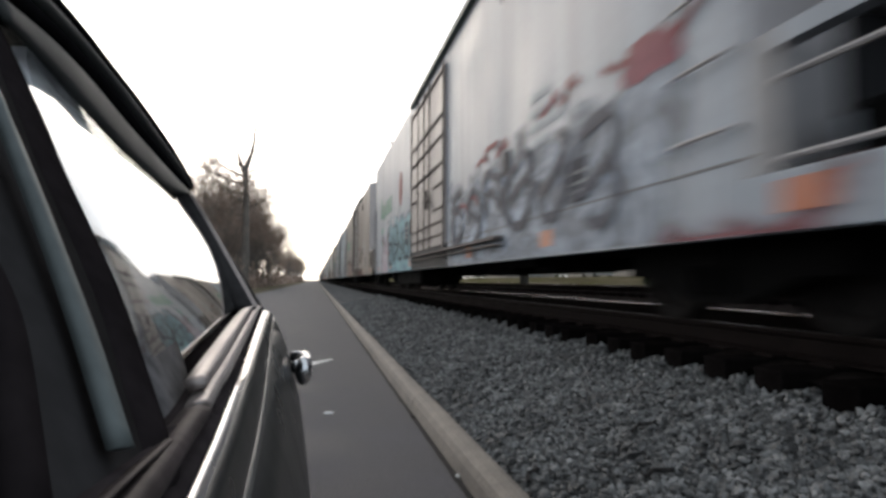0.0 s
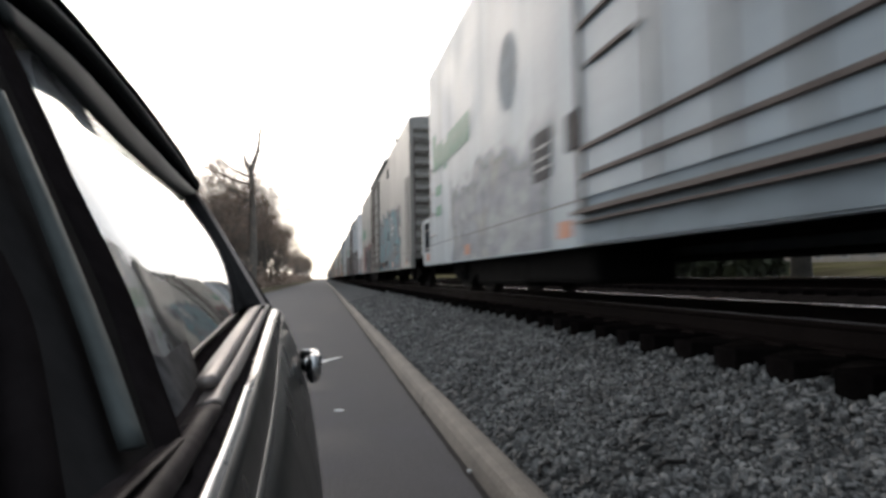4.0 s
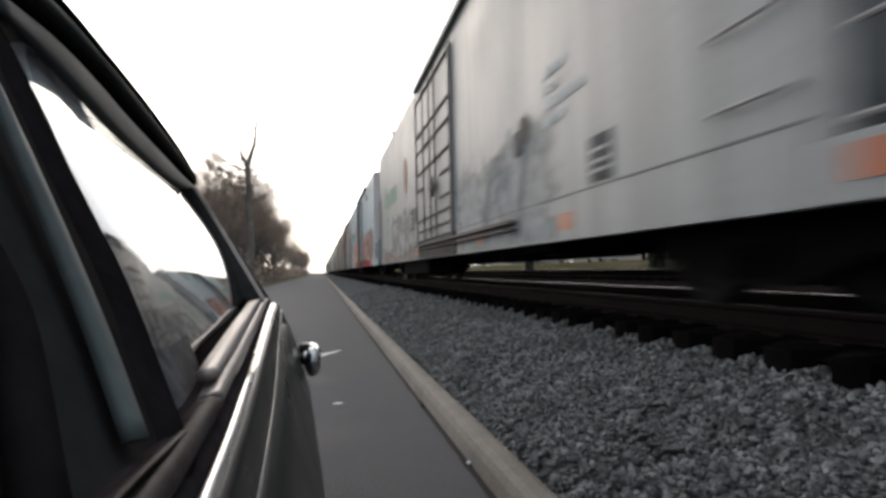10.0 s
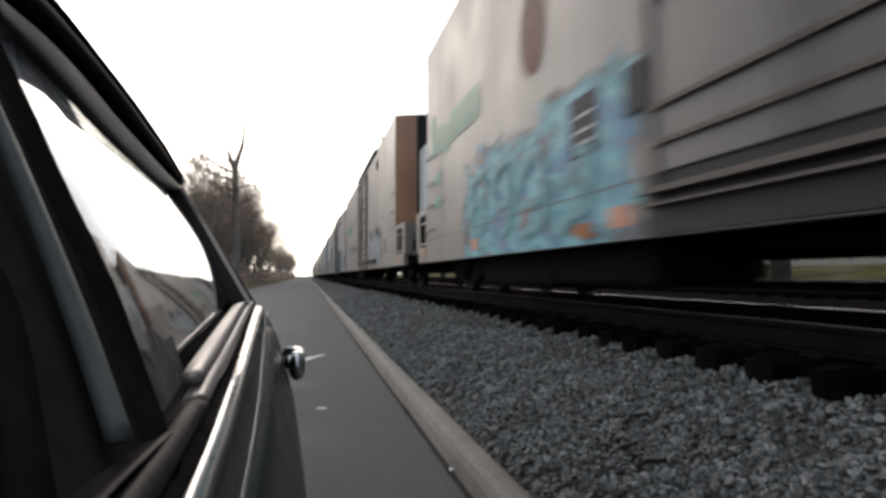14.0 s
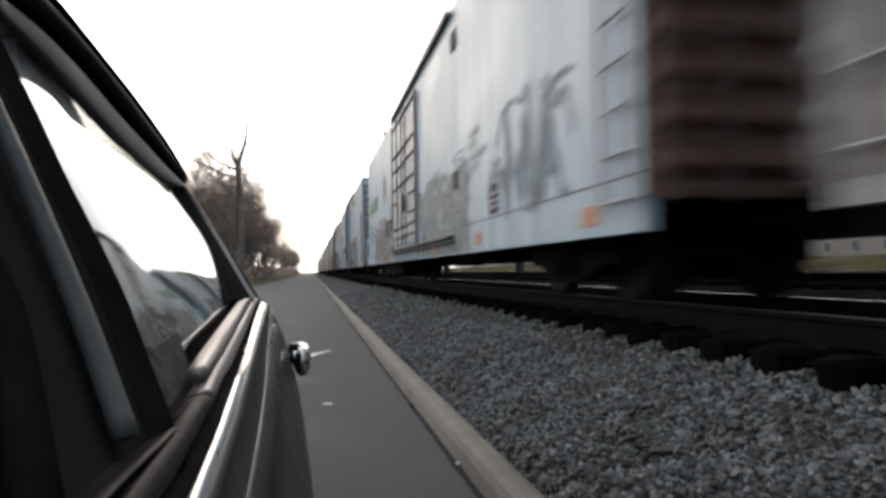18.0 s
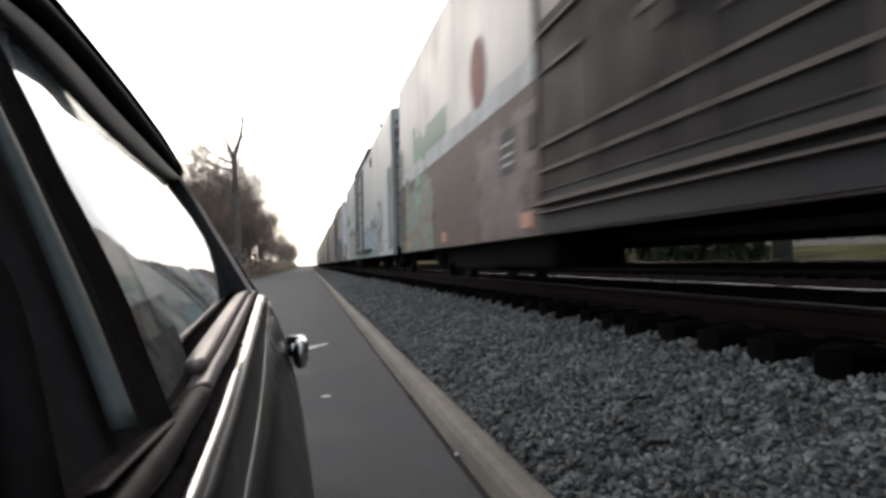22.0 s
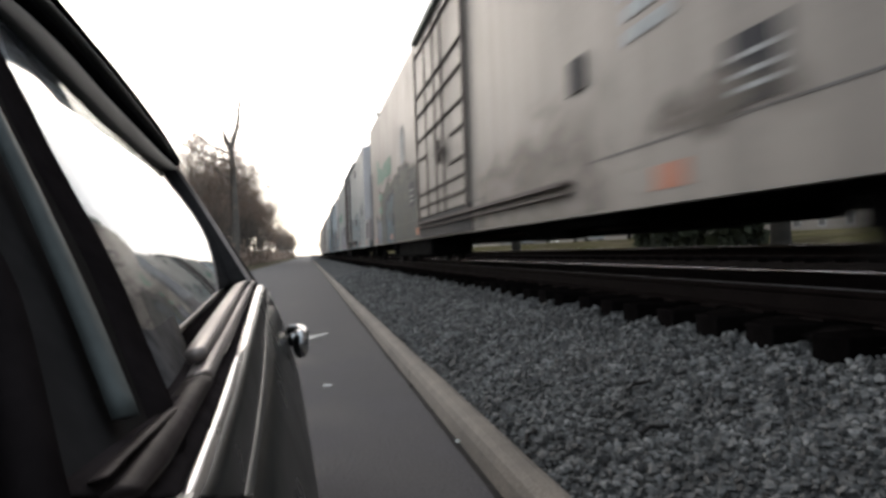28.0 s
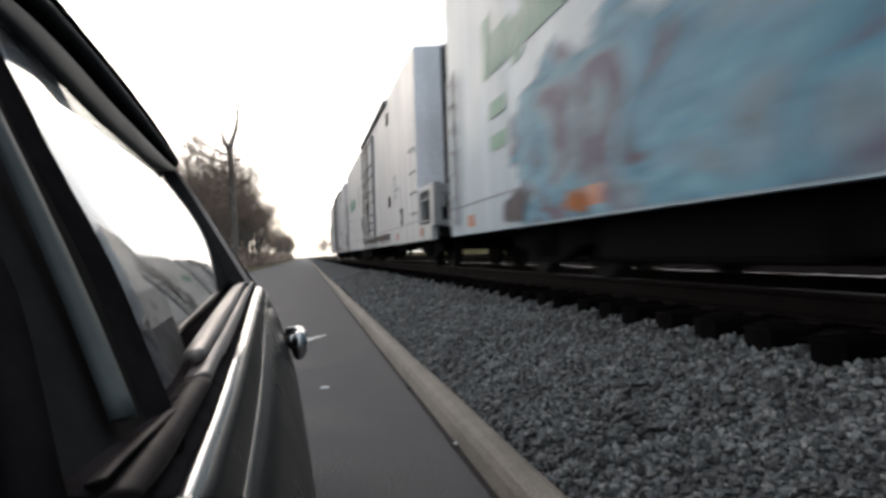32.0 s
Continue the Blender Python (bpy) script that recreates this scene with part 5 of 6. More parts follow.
a(T[16], 3.0, 7.6, 0.6, 2.1, [(0.08, 0.17, 0.19), (0.16, 0.22, 0.23), (0.11, 0.14, 0.15)], 68, 0.4)
a(T[16], -7.0, -2.4, 0.6, 2.0, [(0.24, 0.3, 0.34), (0.2, 0.19, 0.18), (0.42, 0.2, 0.07), (0.22, 0.28, 0.32)], 69, 0.4, 1.2)
# eighteenth car: olive and blue blocks at the far end
a(T[17], 2.4, 9.4, 0.6, 2.3, [(0.034, 0.036, 0.03), (0.058, 0.06, 0.046), (0.045, 0.052, 0.048), (0.08, 0.08, 0.062)], 70, 0.3, 1.0)
a(T[17], 6.3, 8.0, 0.6, 1.9, [(0.04, 0.066, 0.08), (0.05, 0.085, 0.11), (0.04, 0.052, 0.05)], 71, 0.4, 1.0)
a(T[17], 9.0, 10.4, 0.6, 1.4, [(0.1, 0.11, 0.13), (0.17, 0.18, 0.2), (0.12, 0.14, 0.17)], 72, 0.3, 1.6)
a(T[17], -7.9, -6.6, 0.85, 1.15, [(0.1, 0.085, 0.07), (0.17, 0.14, 0.12)], 73, 0.3, 1.5)
a(T[17], -6.0, -2.2, 0.6, 1.6, [(0.25, 0.2, 0.165), (0.22, 0.19, 0.16), (0.255, 0.215, 0.185)], 74, 0.8)
# nineteenth car
a(T[18], -7.2, -2.0, 0.6, 2.1, [(0.09, 0.095, 0.1), (0.16, 0.17, 0.17), (0.1, 0.17, 0.18), (0.21, 0.21, 0.2)], 75, 0.35, 1.4)
a(T[18], 2.4, 8.8, 0.6, 1.9, [(0.22, 0.21, 0.23), (0.26, 0.255, 0.255), (0.2, 0.2, 0.23), (0.28, 0.24, 0.22)], 76, 0.4, 1.9)
a(T[18], -9.4, -7.4, 0.7, 2.3, [(0.25, 0.26, 0.25), (0.28, 0.29, 0.28), (0.21, 0.21, 0.21)], 77, 0.6)
# twentieth car: bubble letters with red, blue at the far end
a(T[19], -9.85, -2.2, 0.6, 2.2, [(0.09, 0.11, 0.12), (0.25, 0.28, 0.29), (0.18, 0.2, 0.21), (0.3, 0.34, 0.35), (0.14, 0.16, 0.17)], 78, 0.3, 1.5)
l(T[19], 78, -9.8, -2.4, 0.8, 2.0, (0.07, 0.085, 0.1), 6, 0.09)
s(T[19], 79, -9.8, -8.4, 1.3, 2.1, (0.3, 0.1, 0.08), 3, 0.1)
s(T[19], 80, -7.0, -3.0, 0.9, 2.0, (0.22, 0.1, 0.1), 2, 0.05)
b(T[19], -11.36, -9.98, SILL + 0.012, 0.89, (0.13, 0.105, 0.105), 0.008)
a(T[19], -11.1, -9.4, 0.6, 0.64, [(0.16, 0.12, 0.12), (0.2, 0.17, 0.17)], 81, 0.3)
a(T[19], 2.2, 8.6, 0.6, 2.1, [(0.1, 0.075, 0.1), (0.08, 0.2, 0.27), (0.13, 0.26, 0.32), (0.17, 0.22, 0.25), (0.1, 0.09, 0.13)], 82, 0.25, 1.2)
p(T[19], 65, 8.3, 9.1, 0.62, 1.0, (0.1, 0.085, 0.095), 0.14, 0.03)
p(T[19], 66, 6.9, 7.3, 0.62, 0.85, (0.42, 0.14, 0.04), 0.2, 0.032)

# ---- the car from which the scene is watched ----
auto = thing("car", -0.9, 0.6, 0.0, "dark bronze metallic saloon car parked at the roadside", "car")


def side_x(y, z):
    base = -0.062 - 0.022 * y - 0.007 * y * y
    d = 1.0 - z
    return base + (0.6 * d if d < 0 else 0.46 * d - 0.5 * d * d)


def on_side(y, z, off=0.0):
    return Vector((side_x(y, z) + off + 0.9, y - 0.6, z))


def ribbon(name, lower, upper, mat, off=0.0, thick=0.01, n=24, across=4, label="", parent=None, smooth=True, bulge=0.0, tilt=0.0):
    """A panel on the car's side between two curves of (y, z), with a thickness inwards."""
    lo, up = curve([(y, z, 0) for y, z in lower], n), curve([(y, z, 0) for y, z in upper], n)
    bm = bmesh.new()
    outer, inner = [], []
    for i, (a, c) in enumerate(zip(lo, up)):
        ro, ri = [], []
        swell = bulge * min(1.0, i / (0.2 * n))
        for k in range(across + 1):
            f = k / across
            arch = math.sin(math.pi * f) if f < 0.5 else 1 - 1.6 * (f - 0.5) ** 2
            y, z = a.x + (c.x - a.x) * f, a.y + (c.y - a.y) * f
            q = on_side(y, z, off + swell * arch + tilt * (1 - f))
            ro.append(bm.verts.new(q))
            ri.append(bm.verts.new(q - Vector((thick, 0, 0))))
        outer.append(ro)
        inner.append(ri)
    for a, c, d, e in zip(outer, outer[1:], inner, inner[1:]):
        for k in range(across):
            bm.faces.new((a[k], c[k], c[k + 1], a[k + 1]))
            bm.faces.new((d[k], d[k + 1], e[k + 1], e[k]))
        bm.faces.new((a[0], d[0], e[0], c[0]))
        bm.faces.new((a[-1], c[-1], e[-1], d[-1]))
    bm.faces.new([*outer[0], *inner[0][::-1]])
    bm.faces.new([*outer[-1][::-1], *inner[-1]])
    bmesh.ops.recalc_face_normals(bm, faces=bm.faces)
    return part(name, bm, mat, parent or auto, label, smooth and across > 1)


# rear door skin up to its crease
rear_door = ribbon("rear_door", [(0.36, 0.3), (1.0, 0.3), (1.8, 0.34), (2.05, 0.5)], [(0.37, 0.938), (0.7, 0.942), (1.0, 0.953), (1.6, 0.966), (2.05, 0.935)], M_CARPAINT, 0.0, 0.03, 24, 10)
pane = ribbon("window_glass", [(0.295, 0.992), (0.8, 1.008), (1.50, 1.03)], [(0.545, 1.39), (1.0, 1.385), (1.50, 1.325)], M_GLASS, -0.031, 0.005, 24, 12, "clear curved rear door glass", rear_door, True, 0.026)
pane.visible_shadow = False
VISOR_LOW = [(-0.262, 0.573, 1.327), (-0.262, 0.617, 1.322), (-0.262, 0.667, 1.316), (-0.262, 0.734, 1.306), (-0.262, 0.811, 1.296), (-0.262, 0.948, 1.280), (-0.262, 1.105, 1.267), (-0.262, 1.230, 1.269), (-0.262, 1.326, 1.280)]
FRAME_LOW = [(-0.285, 0.590, 1.364), (-0.285, 0.666, 1.367), (-0.285, 0.736, 1.369), (-0.285, 0.824, 1.365), (-0.285, 0.905, 1.357), (-0.285, 0.998, 1.346), (-0.285, 1.165, 1.332), (-0.285, 1.324, 1.318), (-0.285, 1.473, 1.307)]
ROOF_EDGE = [(-0.290, 0.695, 1.424), (-0.290, 0.787, 1.423), (-0.290, 0.862, 1.418), (-0.290, 0.947, 1.411), (-0.290, 1.057, 1.403), (-0.290, 1.186, 1.390), (-0.290, 1.339, 1.370), (-0.290, 1.434, 1.352), (-0.290, 1.525, 1.328)]
PILLAR_EDGE = [(-0.300, 0.615, 1.368), (-0.274, 0.593, 1.327), (-0.251, 0.573, 1.291), (-0.211, 0.535, 1.226), (-0.185, 0.507, 1.183), (-0.132, 0.458, 1.098), (-0.100, 0.411, 1.046), (-0.080, 0.379, 1.015), (-0.068, 0.361, 0.993)]
CHROME_TOP = [(-0.062, 0.300, 0.988), (-0.063, 0.326, 0.988), (-0.064, 0.374, 0.989), (-0.069, 0.492, 0.992), (-0.079, 0.706, 1.001), (-0.128, 1.568, 1.028)]
CHROME_LOW = [(-0.052, 0.288, 0.991), (-0.052, 0.317, 0.991), (-0.054, 0.362, 0.992), (-0.058, 0.471, 0.995), (-0.068, 0.672, 1.002), (-0.119, 1.655, 1.023)]
CREASE_TOP = [(-0.046, 0.412, 0.944), (-0.047, 0.443, 0.944), (-0.056, 0.685, 0.948), (-0.071, 0.983, 0.960), (-0.124, 1.913, 0.992)]
CREASE_LOW = [(-0.042, 0.424, 0.939), (-0.043, 0.457, 0.939), (-0.052, 0.704, 0.943), (-0.068, 1.015, 0.955), (-0.125, 2.033, 0.985)]
BELT_TOP = [(-0.081, 0.218, 1.023), (-0.081, 0.236, 1.022), (-0.081, 0.303, 1.019), (-0.081, 0.381, 1.015), (-0.082, 0.481, 1.013), (-0.096, 0.723, 1.024), (-0.137, 1.537, 1.042)]
BELT_LOW = [(-0.063, 0.310, 0.985), (-0.064, 0.332, 0.986), (-0.065, 0.382, 0.987), (-0.070, 0.502, 0.990), (-0.075, 0.605, 0.994), (-0.085, 0.785, 1.003), (-0.131, 1.620, 1.025)]


def between(one, two, f):
    return [a.lerp(c, f) for a, c in zip(curve(one, 24), curve(two, 24))]


def sheet(name, one, two, mat, f0, f1, thick, label="", parent=None, round_by=0.006):
    """A panel between two shares of the way from one space curve to another, with a rounded cross section."""
    n, across = 24, 4
    rows_p = [between(one, two, f0 + (f1 - f0) * k / across) for k in range(across + 1)]
    bm = bmesh.new()
    out_v, in_v = [], []
    for k, row in enumerate(rows_p):
        bulge = round_by * math.sin(math.pi * k / across)
        out_v.append([bm.verts.new((p.x + 0.9 + bulge, p.y - 0.6, p.z)) for p in row])
        in_v.append([bm.verts.new((p.x + 0.9 - thick, p.y - 0.6, p.z - thick * 0.3)) for p in row])
    for layer in (out_v, in_v):
        for r0, r1 in zip(layer, layer[1:]):
            for k in range(n):
                bm.faces.new((r0[k], r0[k + 1], r1[k + 1], r1[k]))
    for r0, r1 in ((out_v[0], in_v[0]), (out_v[-1], in_v[-1])):
        for k in range(n):
            bm.faces.new((r0[k], r0[k + 1], r1[k + 1], r1[k]))
    for e in (0, n):
        bm.faces.new([*[r[e] for r in out_v], *[r[e] for r in in_v][::-1]])
    bmesh.ops.recalc_face_normals(bm, faces=bm.faces)
    return part(name, bm, mat, parent or auto, label, True)


visor = sheet("visor", VISOR_LOW, FRAME_LOW, M_VISOR, 0.0, 0.97, 0.004, "smoked rain visor over the window", rear_door)
visor.visible_shadow = False
sheet("frame_seal", FRAME_LOW, ROOF_EDGE, M_RUBBER, 0.0, 0.38, 0.03, "black rubber seal of the door frame", rear_door)
sheet("door_frame", FRAME_LOW, ROOF_EDGE, M_VISOR, 0.40, 0.80, 0.03, "dark door frame", rear_door)
sheet("roof_rail", FRAME_LOW, ROOF_EDGE, M_RUBBER, 0.82, 1.0, 0.03, "dark roof edge")
sheet("belt_panel", BELT_TOP, BELT_LOW, M_BELT, 0.0, 1.0, 0.03, "brown-black plastic belt panel below the window", rear_door, 0.0)
sheet("belt_groove", BELT_TOP, BELT_LOW, M_BELT, 0.66, 0.97, 0.02, "", rear_door, 0.004)
sheet("window_seal", [(-0.085, 0.501, 1.028), (-0.096, 0.703, 1.036), (-0.124, 1.2, 1.052)], [(-0.081, 0.502, 1.020), (-0.091, 0.718, 1.026), (-0.128, 1.369, 1.048)], M_TRIM, 0.0, 1.0, 0.012, "dull bright window seal", rear_door, 0.002)
sheet("window_seal", [(-0.077, 0.464, 1.016), (-0.083, 0.558, 1.020), (-0.089, 0.698, 1.024), (-0.130, 1.464, 1.045)], [(-0.073, 0.484, 1.008), (-0.077, 0.569, 1.011), (-0.083, 0.706, 1.013), (-0.131, 1.594, 1.037)], M_TRIM, 0.0, 1.0, 0.012, "dull bright window seal", rear_door, 0.002)
sheet("belt_trim", [(-0.071, 0.241, 1.015), (-0.072, 0.292, 1.015), (-0.073, 0.355, 1.015), (-0.077, 0.457, 1.016)], [(-0.066, 0.256, 1.007), (-0.066, 0.305, 1.004), (-0.068, 0.363, 1.005), (-0.072, 0.478, 1.007)], M_BELTTRIM, 0.0, 1.0, 0.012, "brown belt trim", rear_door, 0.003)
sheet("weather_lip", [(-0.075, 0.238, 1.021), (-0.076, 0.275, 1.020), (-0.076, 0.363, 1.016)], [(-0.074, 0.243, 1.019), (-0.074, 0.281, 1.018), (-0.074, 0.365, 1.014)], M_BELTTRIM, 0.0, 1.0, 0.008, "thin rubber lip", rear_door, 0.001)
sheet("chrome_strip", CHROME_TOP, CHROME_LOW, M_CHROME, 0.0, 1.0, 0.012, "bright chrome strip under the window", rear_door, 0.001)
sheet("shoulder", CHROME_LOW, CREASE_TOP, M_CARPAINT, 0.03, 1.0, 0.03, "", rear_door, 0.003)
# strip in a lighter colour, painted as the highlight on the crease
sheet("crease_line", CREASE_TOP, CREASE_LOW, M_CREASE, 0.0, 1.0, 0.01, "thin pale highlight painted along the door crease", rear_door, 0.001)
ribbon("rear_pillar", [(1.30, 1.043), (1.36, 1.12), (1.42, 1.22), (1.43, 1.305)], [(1.62, 1.03), (1.58, 1.15), (1.53, 1.24), (1.47, 1.335)], M_PILLAR, 0.006, 0.04, 20, 4, "black rear window pillar")
ribbon("pillar_trim", [(1.34, 1.046), (1.385, 1.12), (1.44, 1.22), (1.445, 1.3)], [(1.36, 1.046), (1.40, 1.12), (1.452, 1.22), (1.453, 1.3)], M_TRIM, 0.014, 0.01, 20, 1, "thin bright pillar trim")
PILLAR_FRONT = [(q[0] - 0.012, q[1] - 0.32, q[2] - 0.006) for q in PILLAR_EDGE]
sheet("centre_pillar", PILLAR_FRONT, PILLAR_EDGE, M_PILLAR, 0.0, 0.86, 0.03, "black centre pillar", None, 0.0)
sheet("pillar_edge", PILLAR_FRONT, PILLAR_EDGE, M_PILLAREDGE, 0.865, 1.0, 0.03, "dark brown rubber edge of the centre pillar", None, 0.003)
sheet("front_frame", [(-0.135, 0.281, 1.116), (-0.116, 0.264, 1.085), (-0.084, 0.208, 1.033), (-0.080, 0.202, 1.027)], [(-0.136, 0.296, 1.117), (-0.116, 0.282, 1.083), (-0.081, 0.224, 1.027), (-0.076, 0.217, 1.020)], M_PILLAREDGE, 0.0, 1.0, 0.01, "dark brown frame of the front door", None, 0.003)
sheet("pillar_seal", [(-0.193, 0.415, 1.222), (-0.165, 0.386, 1.174), (-0.139, 0.362, 1.128), (-0.110, 0.331, 1.077), (-0.081, 0.293, 1.030)], [(-0.196, 0.424, 1.223), (-0.167, 0.402, 1.174), (-0.138, 0.376, 1.124), (-0.108, 0.347, 1.072), (-0.079, 0.307, 1.026)], M_SEAL, 0.0, 1.0, 0.006, "grey rubber pillar seal", None, 0.002)
ribbon("front_door", [(-0.9, 0.3), (-0.3, 0.3), (0.33, 0.3)], [(-0.9, 0.96), (-0.3, 0.965), (0.31, 0.972)], M_CARPAINT, 0.0, 0.03, 16, 10)
ribbon("front_belt_trim", [(-0.9, 0.962), (-0.3, 0.967), (0.305, 0.974)], [(-0.9, 0.985), (-0.3, 0.99), (0.30, 0.99)], M_CHROME, 0.01, 0.02, 12, 2)
handle = bmesh.new()
path = curve([(0.0, 1.78, 0.87), (0.034, 1.81, 0.872), (0.04, 1.9, 0.875), (0.034, 1.99, 0.872), (0.0, 2.02, 0.87)], 20)
rings = []
for q in path:
    c = on_side(q.y, q.z - 0.012, q.x + 0.014)
    rings.append([handle.verts.new((c.x + 0.013 * math.cos(k * math.tau / 10), c.y, c.z + 0.019 * math.sin(k * math.tau / 10))) for k in range(10)])
for r0, r1 in zip(rings, rings[1:]):
    for k in range(10):
        handle.faces.new((r0[k], r0[(k + 1) % 10], r1[(k + 1) % 10], r1[k]))
handle.faces.new(rings[0])
handle.faces.new(rings[-1])
bmesh.ops.recalc_face_normals(handle, faces=handle.faces)
grip = part("door_handle", handle, M_CHROME, rear_door, "chrome pull handle", True)
bm = bmesh.new()
bmesh.ops.create_uvsphere(bm, u_segments=14, v_segments=8, radius=1.0)
bmesh.ops.transform(bm, matrix=Matrix.Translation(on_side(1.79, 0.846, 0.034)) @ Matrix.Diagonal((0.024, 0.03, 0.042, 1)), verts=bm.verts)
part("handle_cap", bm, M_CHROME, grip, "", True)
bm = bmesh.new()
bmesh.ops.create_uvsphere(bm, u_segments=12, v_segments=8, radius=1.0)
bmesh.ops.transform(bm, matrix=Matrix.Translation(on_side(1.765, 0.862, 0.028)) @ Matrix.Diagonal((0.010, 0.016, 0.014, 1)), verts=bm.verts)
part("lock_cylinder", bm, M_BLACK, grip, "", True)


def shell():
    """The rest of the car: body sides, boot, bonnet, roof, far side, wheels and seats."""
    L = lambda y: y - 0.6
    bm = boxes((-0.92, 0.74, L(2.06), L(3.1), 0.4, 0.93), bevel=0.08)
    part("boot", bm, M_CARPAINT, auto, "", True)
    part("bonnet", boxes((-0.92, 0.78, L(-2.4), L(-0.95), 0.4, 0.92), bevel=0.08), M_CARPAINT, auto, "", True)
    part("roof", boxes((-0.66, 0.54, L(-0.4), L(1.35), 1.45, 1.48), bevel=0.012), M_CARPAINT, auto, "", True)
    def pane_of(name, corners, mat, label):
        bm = bmesh.new()
        face = bm.faces.new([bm.verts.new((x, L(y), z)) for x, y, z in corners])
        ext = bmesh.ops.extrude_face_region(bm, geom=[face])
        bmesh.ops.translate(bm, vec=(0, 0, 0.006), verts=[v for v in ext["geom"] if isinstance(v, bmesh.types.BMVert)])
        bmesh.ops.recalc_face_normals(bm, faces=bm.faces)
        o = part(name, bm, mat, auto, label)
        o.visible_shadow = False
    pane_of("windscreen", [(-0.8, -0.95, 0.93), (0.66, -0.95, 0.93), (0.5, -0.4, 1.45), (-0.62, -0.4, 1.45)], M_GLASS, "clear sloping windscreen")
    for x0, x1 in ((-0.82, -0.64), (0.68, 0.52)):
        bm = bmesh.new()
        rod(bm, (x0, L(-0.97), 0.92), (x1, L(-0.4), 1.455), 0.03, n=8)
        part("front_pillar", bm, M_PILLAR, auto)
    for x in (-0.7, 0.52):
        part("headlamp", boxes((x - 0.16, x + 0.16, L(-2.43), L(-2.38), 0.62, 0.76), bevel=0.015), M_TRIM, auto, "clear headlamp")
        part("tail_lamp", boxes((x - 0.16, x + 0.16, L(3.08), L(3.12), 0.7, 0.84), bevel=0.015), M_REFLECT, auto, "red tail lamp")
    part("bumper", boxes((-0.93, 0.77, L(-2.5), L(-2.36), 0.3, 0.52), bevel=0.04), M_CARPAINT, auto, "", True)
    part("bumper", boxes((-0.93, 0.75, L(3.06), L(3.2), 0.3, 0.52), bevel=0.04), M_CARPAINT, auto, "", True)
    part("floor_pan", boxes((-0.85, 0.78, L(-0.95), L(2.06), 0.25, 0.35)), M_BLACK, auto)
    part("far_door", boxes((-0.95, -0.88, L(-0.95), L(0.42), 0.35, 1.07), bevel=0.02), M_CARPAINT, auto)
    part("far_door", boxes((-0.95, -0.88, L(0.425), L(2.06), 0.35, 1.07), bevel=0.02), M_CARPAINT, auto)
    part("far_lining", boxes((-0.875, -0.84, L(-0.9), L(2.0), 0.4, 1.12), bevel=0.01), M_CLOTH, auto, "dark inner lining of the far doors")
    rear = part("rear_seat", boxes((-0.8, 0.66, L(1.25), L(1.75), 0.35, 0.72), (-0.8, 0.66, L(1.55), L(1.9), 0.7, 1.125), bevel=0.05), M_CLOTH, auto, "dark cloth rear bench", True)
    for x in (-0.5, 0.3):
        part("headrest", boxes((x - 0.13, x + 0.13, L(1.62), L(1.74), 1.12, 1.16), bevel=0.03), M_CLOTH, rear, "", True)
    front = part("front_seat", boxes((0.1, 0.6, L(0.1), L(0.6), 0.35, 0.65), (0.12, 0.64, L(0.62), L(0.78), 0.6, 1.10), bevel=0.05), M_CLOTH, auto, "dark cloth front seat", True)
    part("headrest", boxes((0.40, 0.655, L(0.66), L(0.80), 1.09, 1.155), bevel=0.03), M_CLOTH, front, "", True)
    part("parcel_shelf", boxes((-0.8, 0.66, L(1.9), L(2.1), 0.95, 1.06), bevel=0.02), M_CLOTH, auto)
    # added pale panel, coloured as the sky's reflection beside the pillar
    sheet("inner_trim", [(-0.293, 0.657, 1.330), (-0.285, 0.649, 1.316), (-0.239, 0.606, 1.242), (-0.210, 0.574, 1.194), (-0.186, 0.556, 1.156), (-0.180, 0.551, 1.146)],
          [(-0.314, 0.739, 1.359), (-0.314, 0.797, 1.357), (-0.308, 0.831, 1.345), (-0.250, 0.766, 1.252), (-0.209, 0.725, 1.186), (-0.156, 0.651, 1.102)], M_SKYSHEEN, 0.0, 1.0, 0.006, "pale panel standing for sky reflected in the window glass", None, 0.0)
    sheet("lower_trim", [(-0.189, 0.566, 1.151), (-0.156, 0.541, 1.097), (-0.118, 0.486, 1.036), (-0.093, 0.449, 0.995)], [(-0.167, 0.697, 1.108), (-0.145, 0.654, 1.073), (-0.120, 0.610, 1.033), (-0.096, 0.551, 0.996)],
          M_LOWTRIM, 0.0, 1.0, 0.006, "grey lower pillar trim", None, 0.0)
    ribbon("door_lining", [(0.36, 0.6), (0.9, 0.6), (1.6, 0.62)], [(0.36, 1.0), (0.9, 1.015), (1.5, 1.03)], M_CLOTH, -0.045, 0.02, 12, 4, "dark inner door lining")
    for y, x0, x1 in ((0.4, -0.9, -0.66), (1.55, -0.9, -0.62)):
        bm = bmesh.new()
        rod(bm, (x0, L(y), 0.98), (x1, L(y), 1.41), 0.035, n=8)
        part("far_pillar", bm, M_PILLAR, auto)
    for x in (-0.8, 0.66):
        for y in (-1.5, 2.45):
            bm = bmesh.new()
            rod(bm, (x - 0.1, L(y), 0.31), (x + 0.1, L(y), 0.31), 0.31, n=28)
            w = part("wheel", bm, M_TYRE, auto, "", False)
            bm = bmesh.new()
            rod(bm, (x - 0.11, L(y), 0.31), (x + 0.11, L(y), 0.31), 0.2, n=20)
            part("rim", bm, M_TRIM, w)


shell()

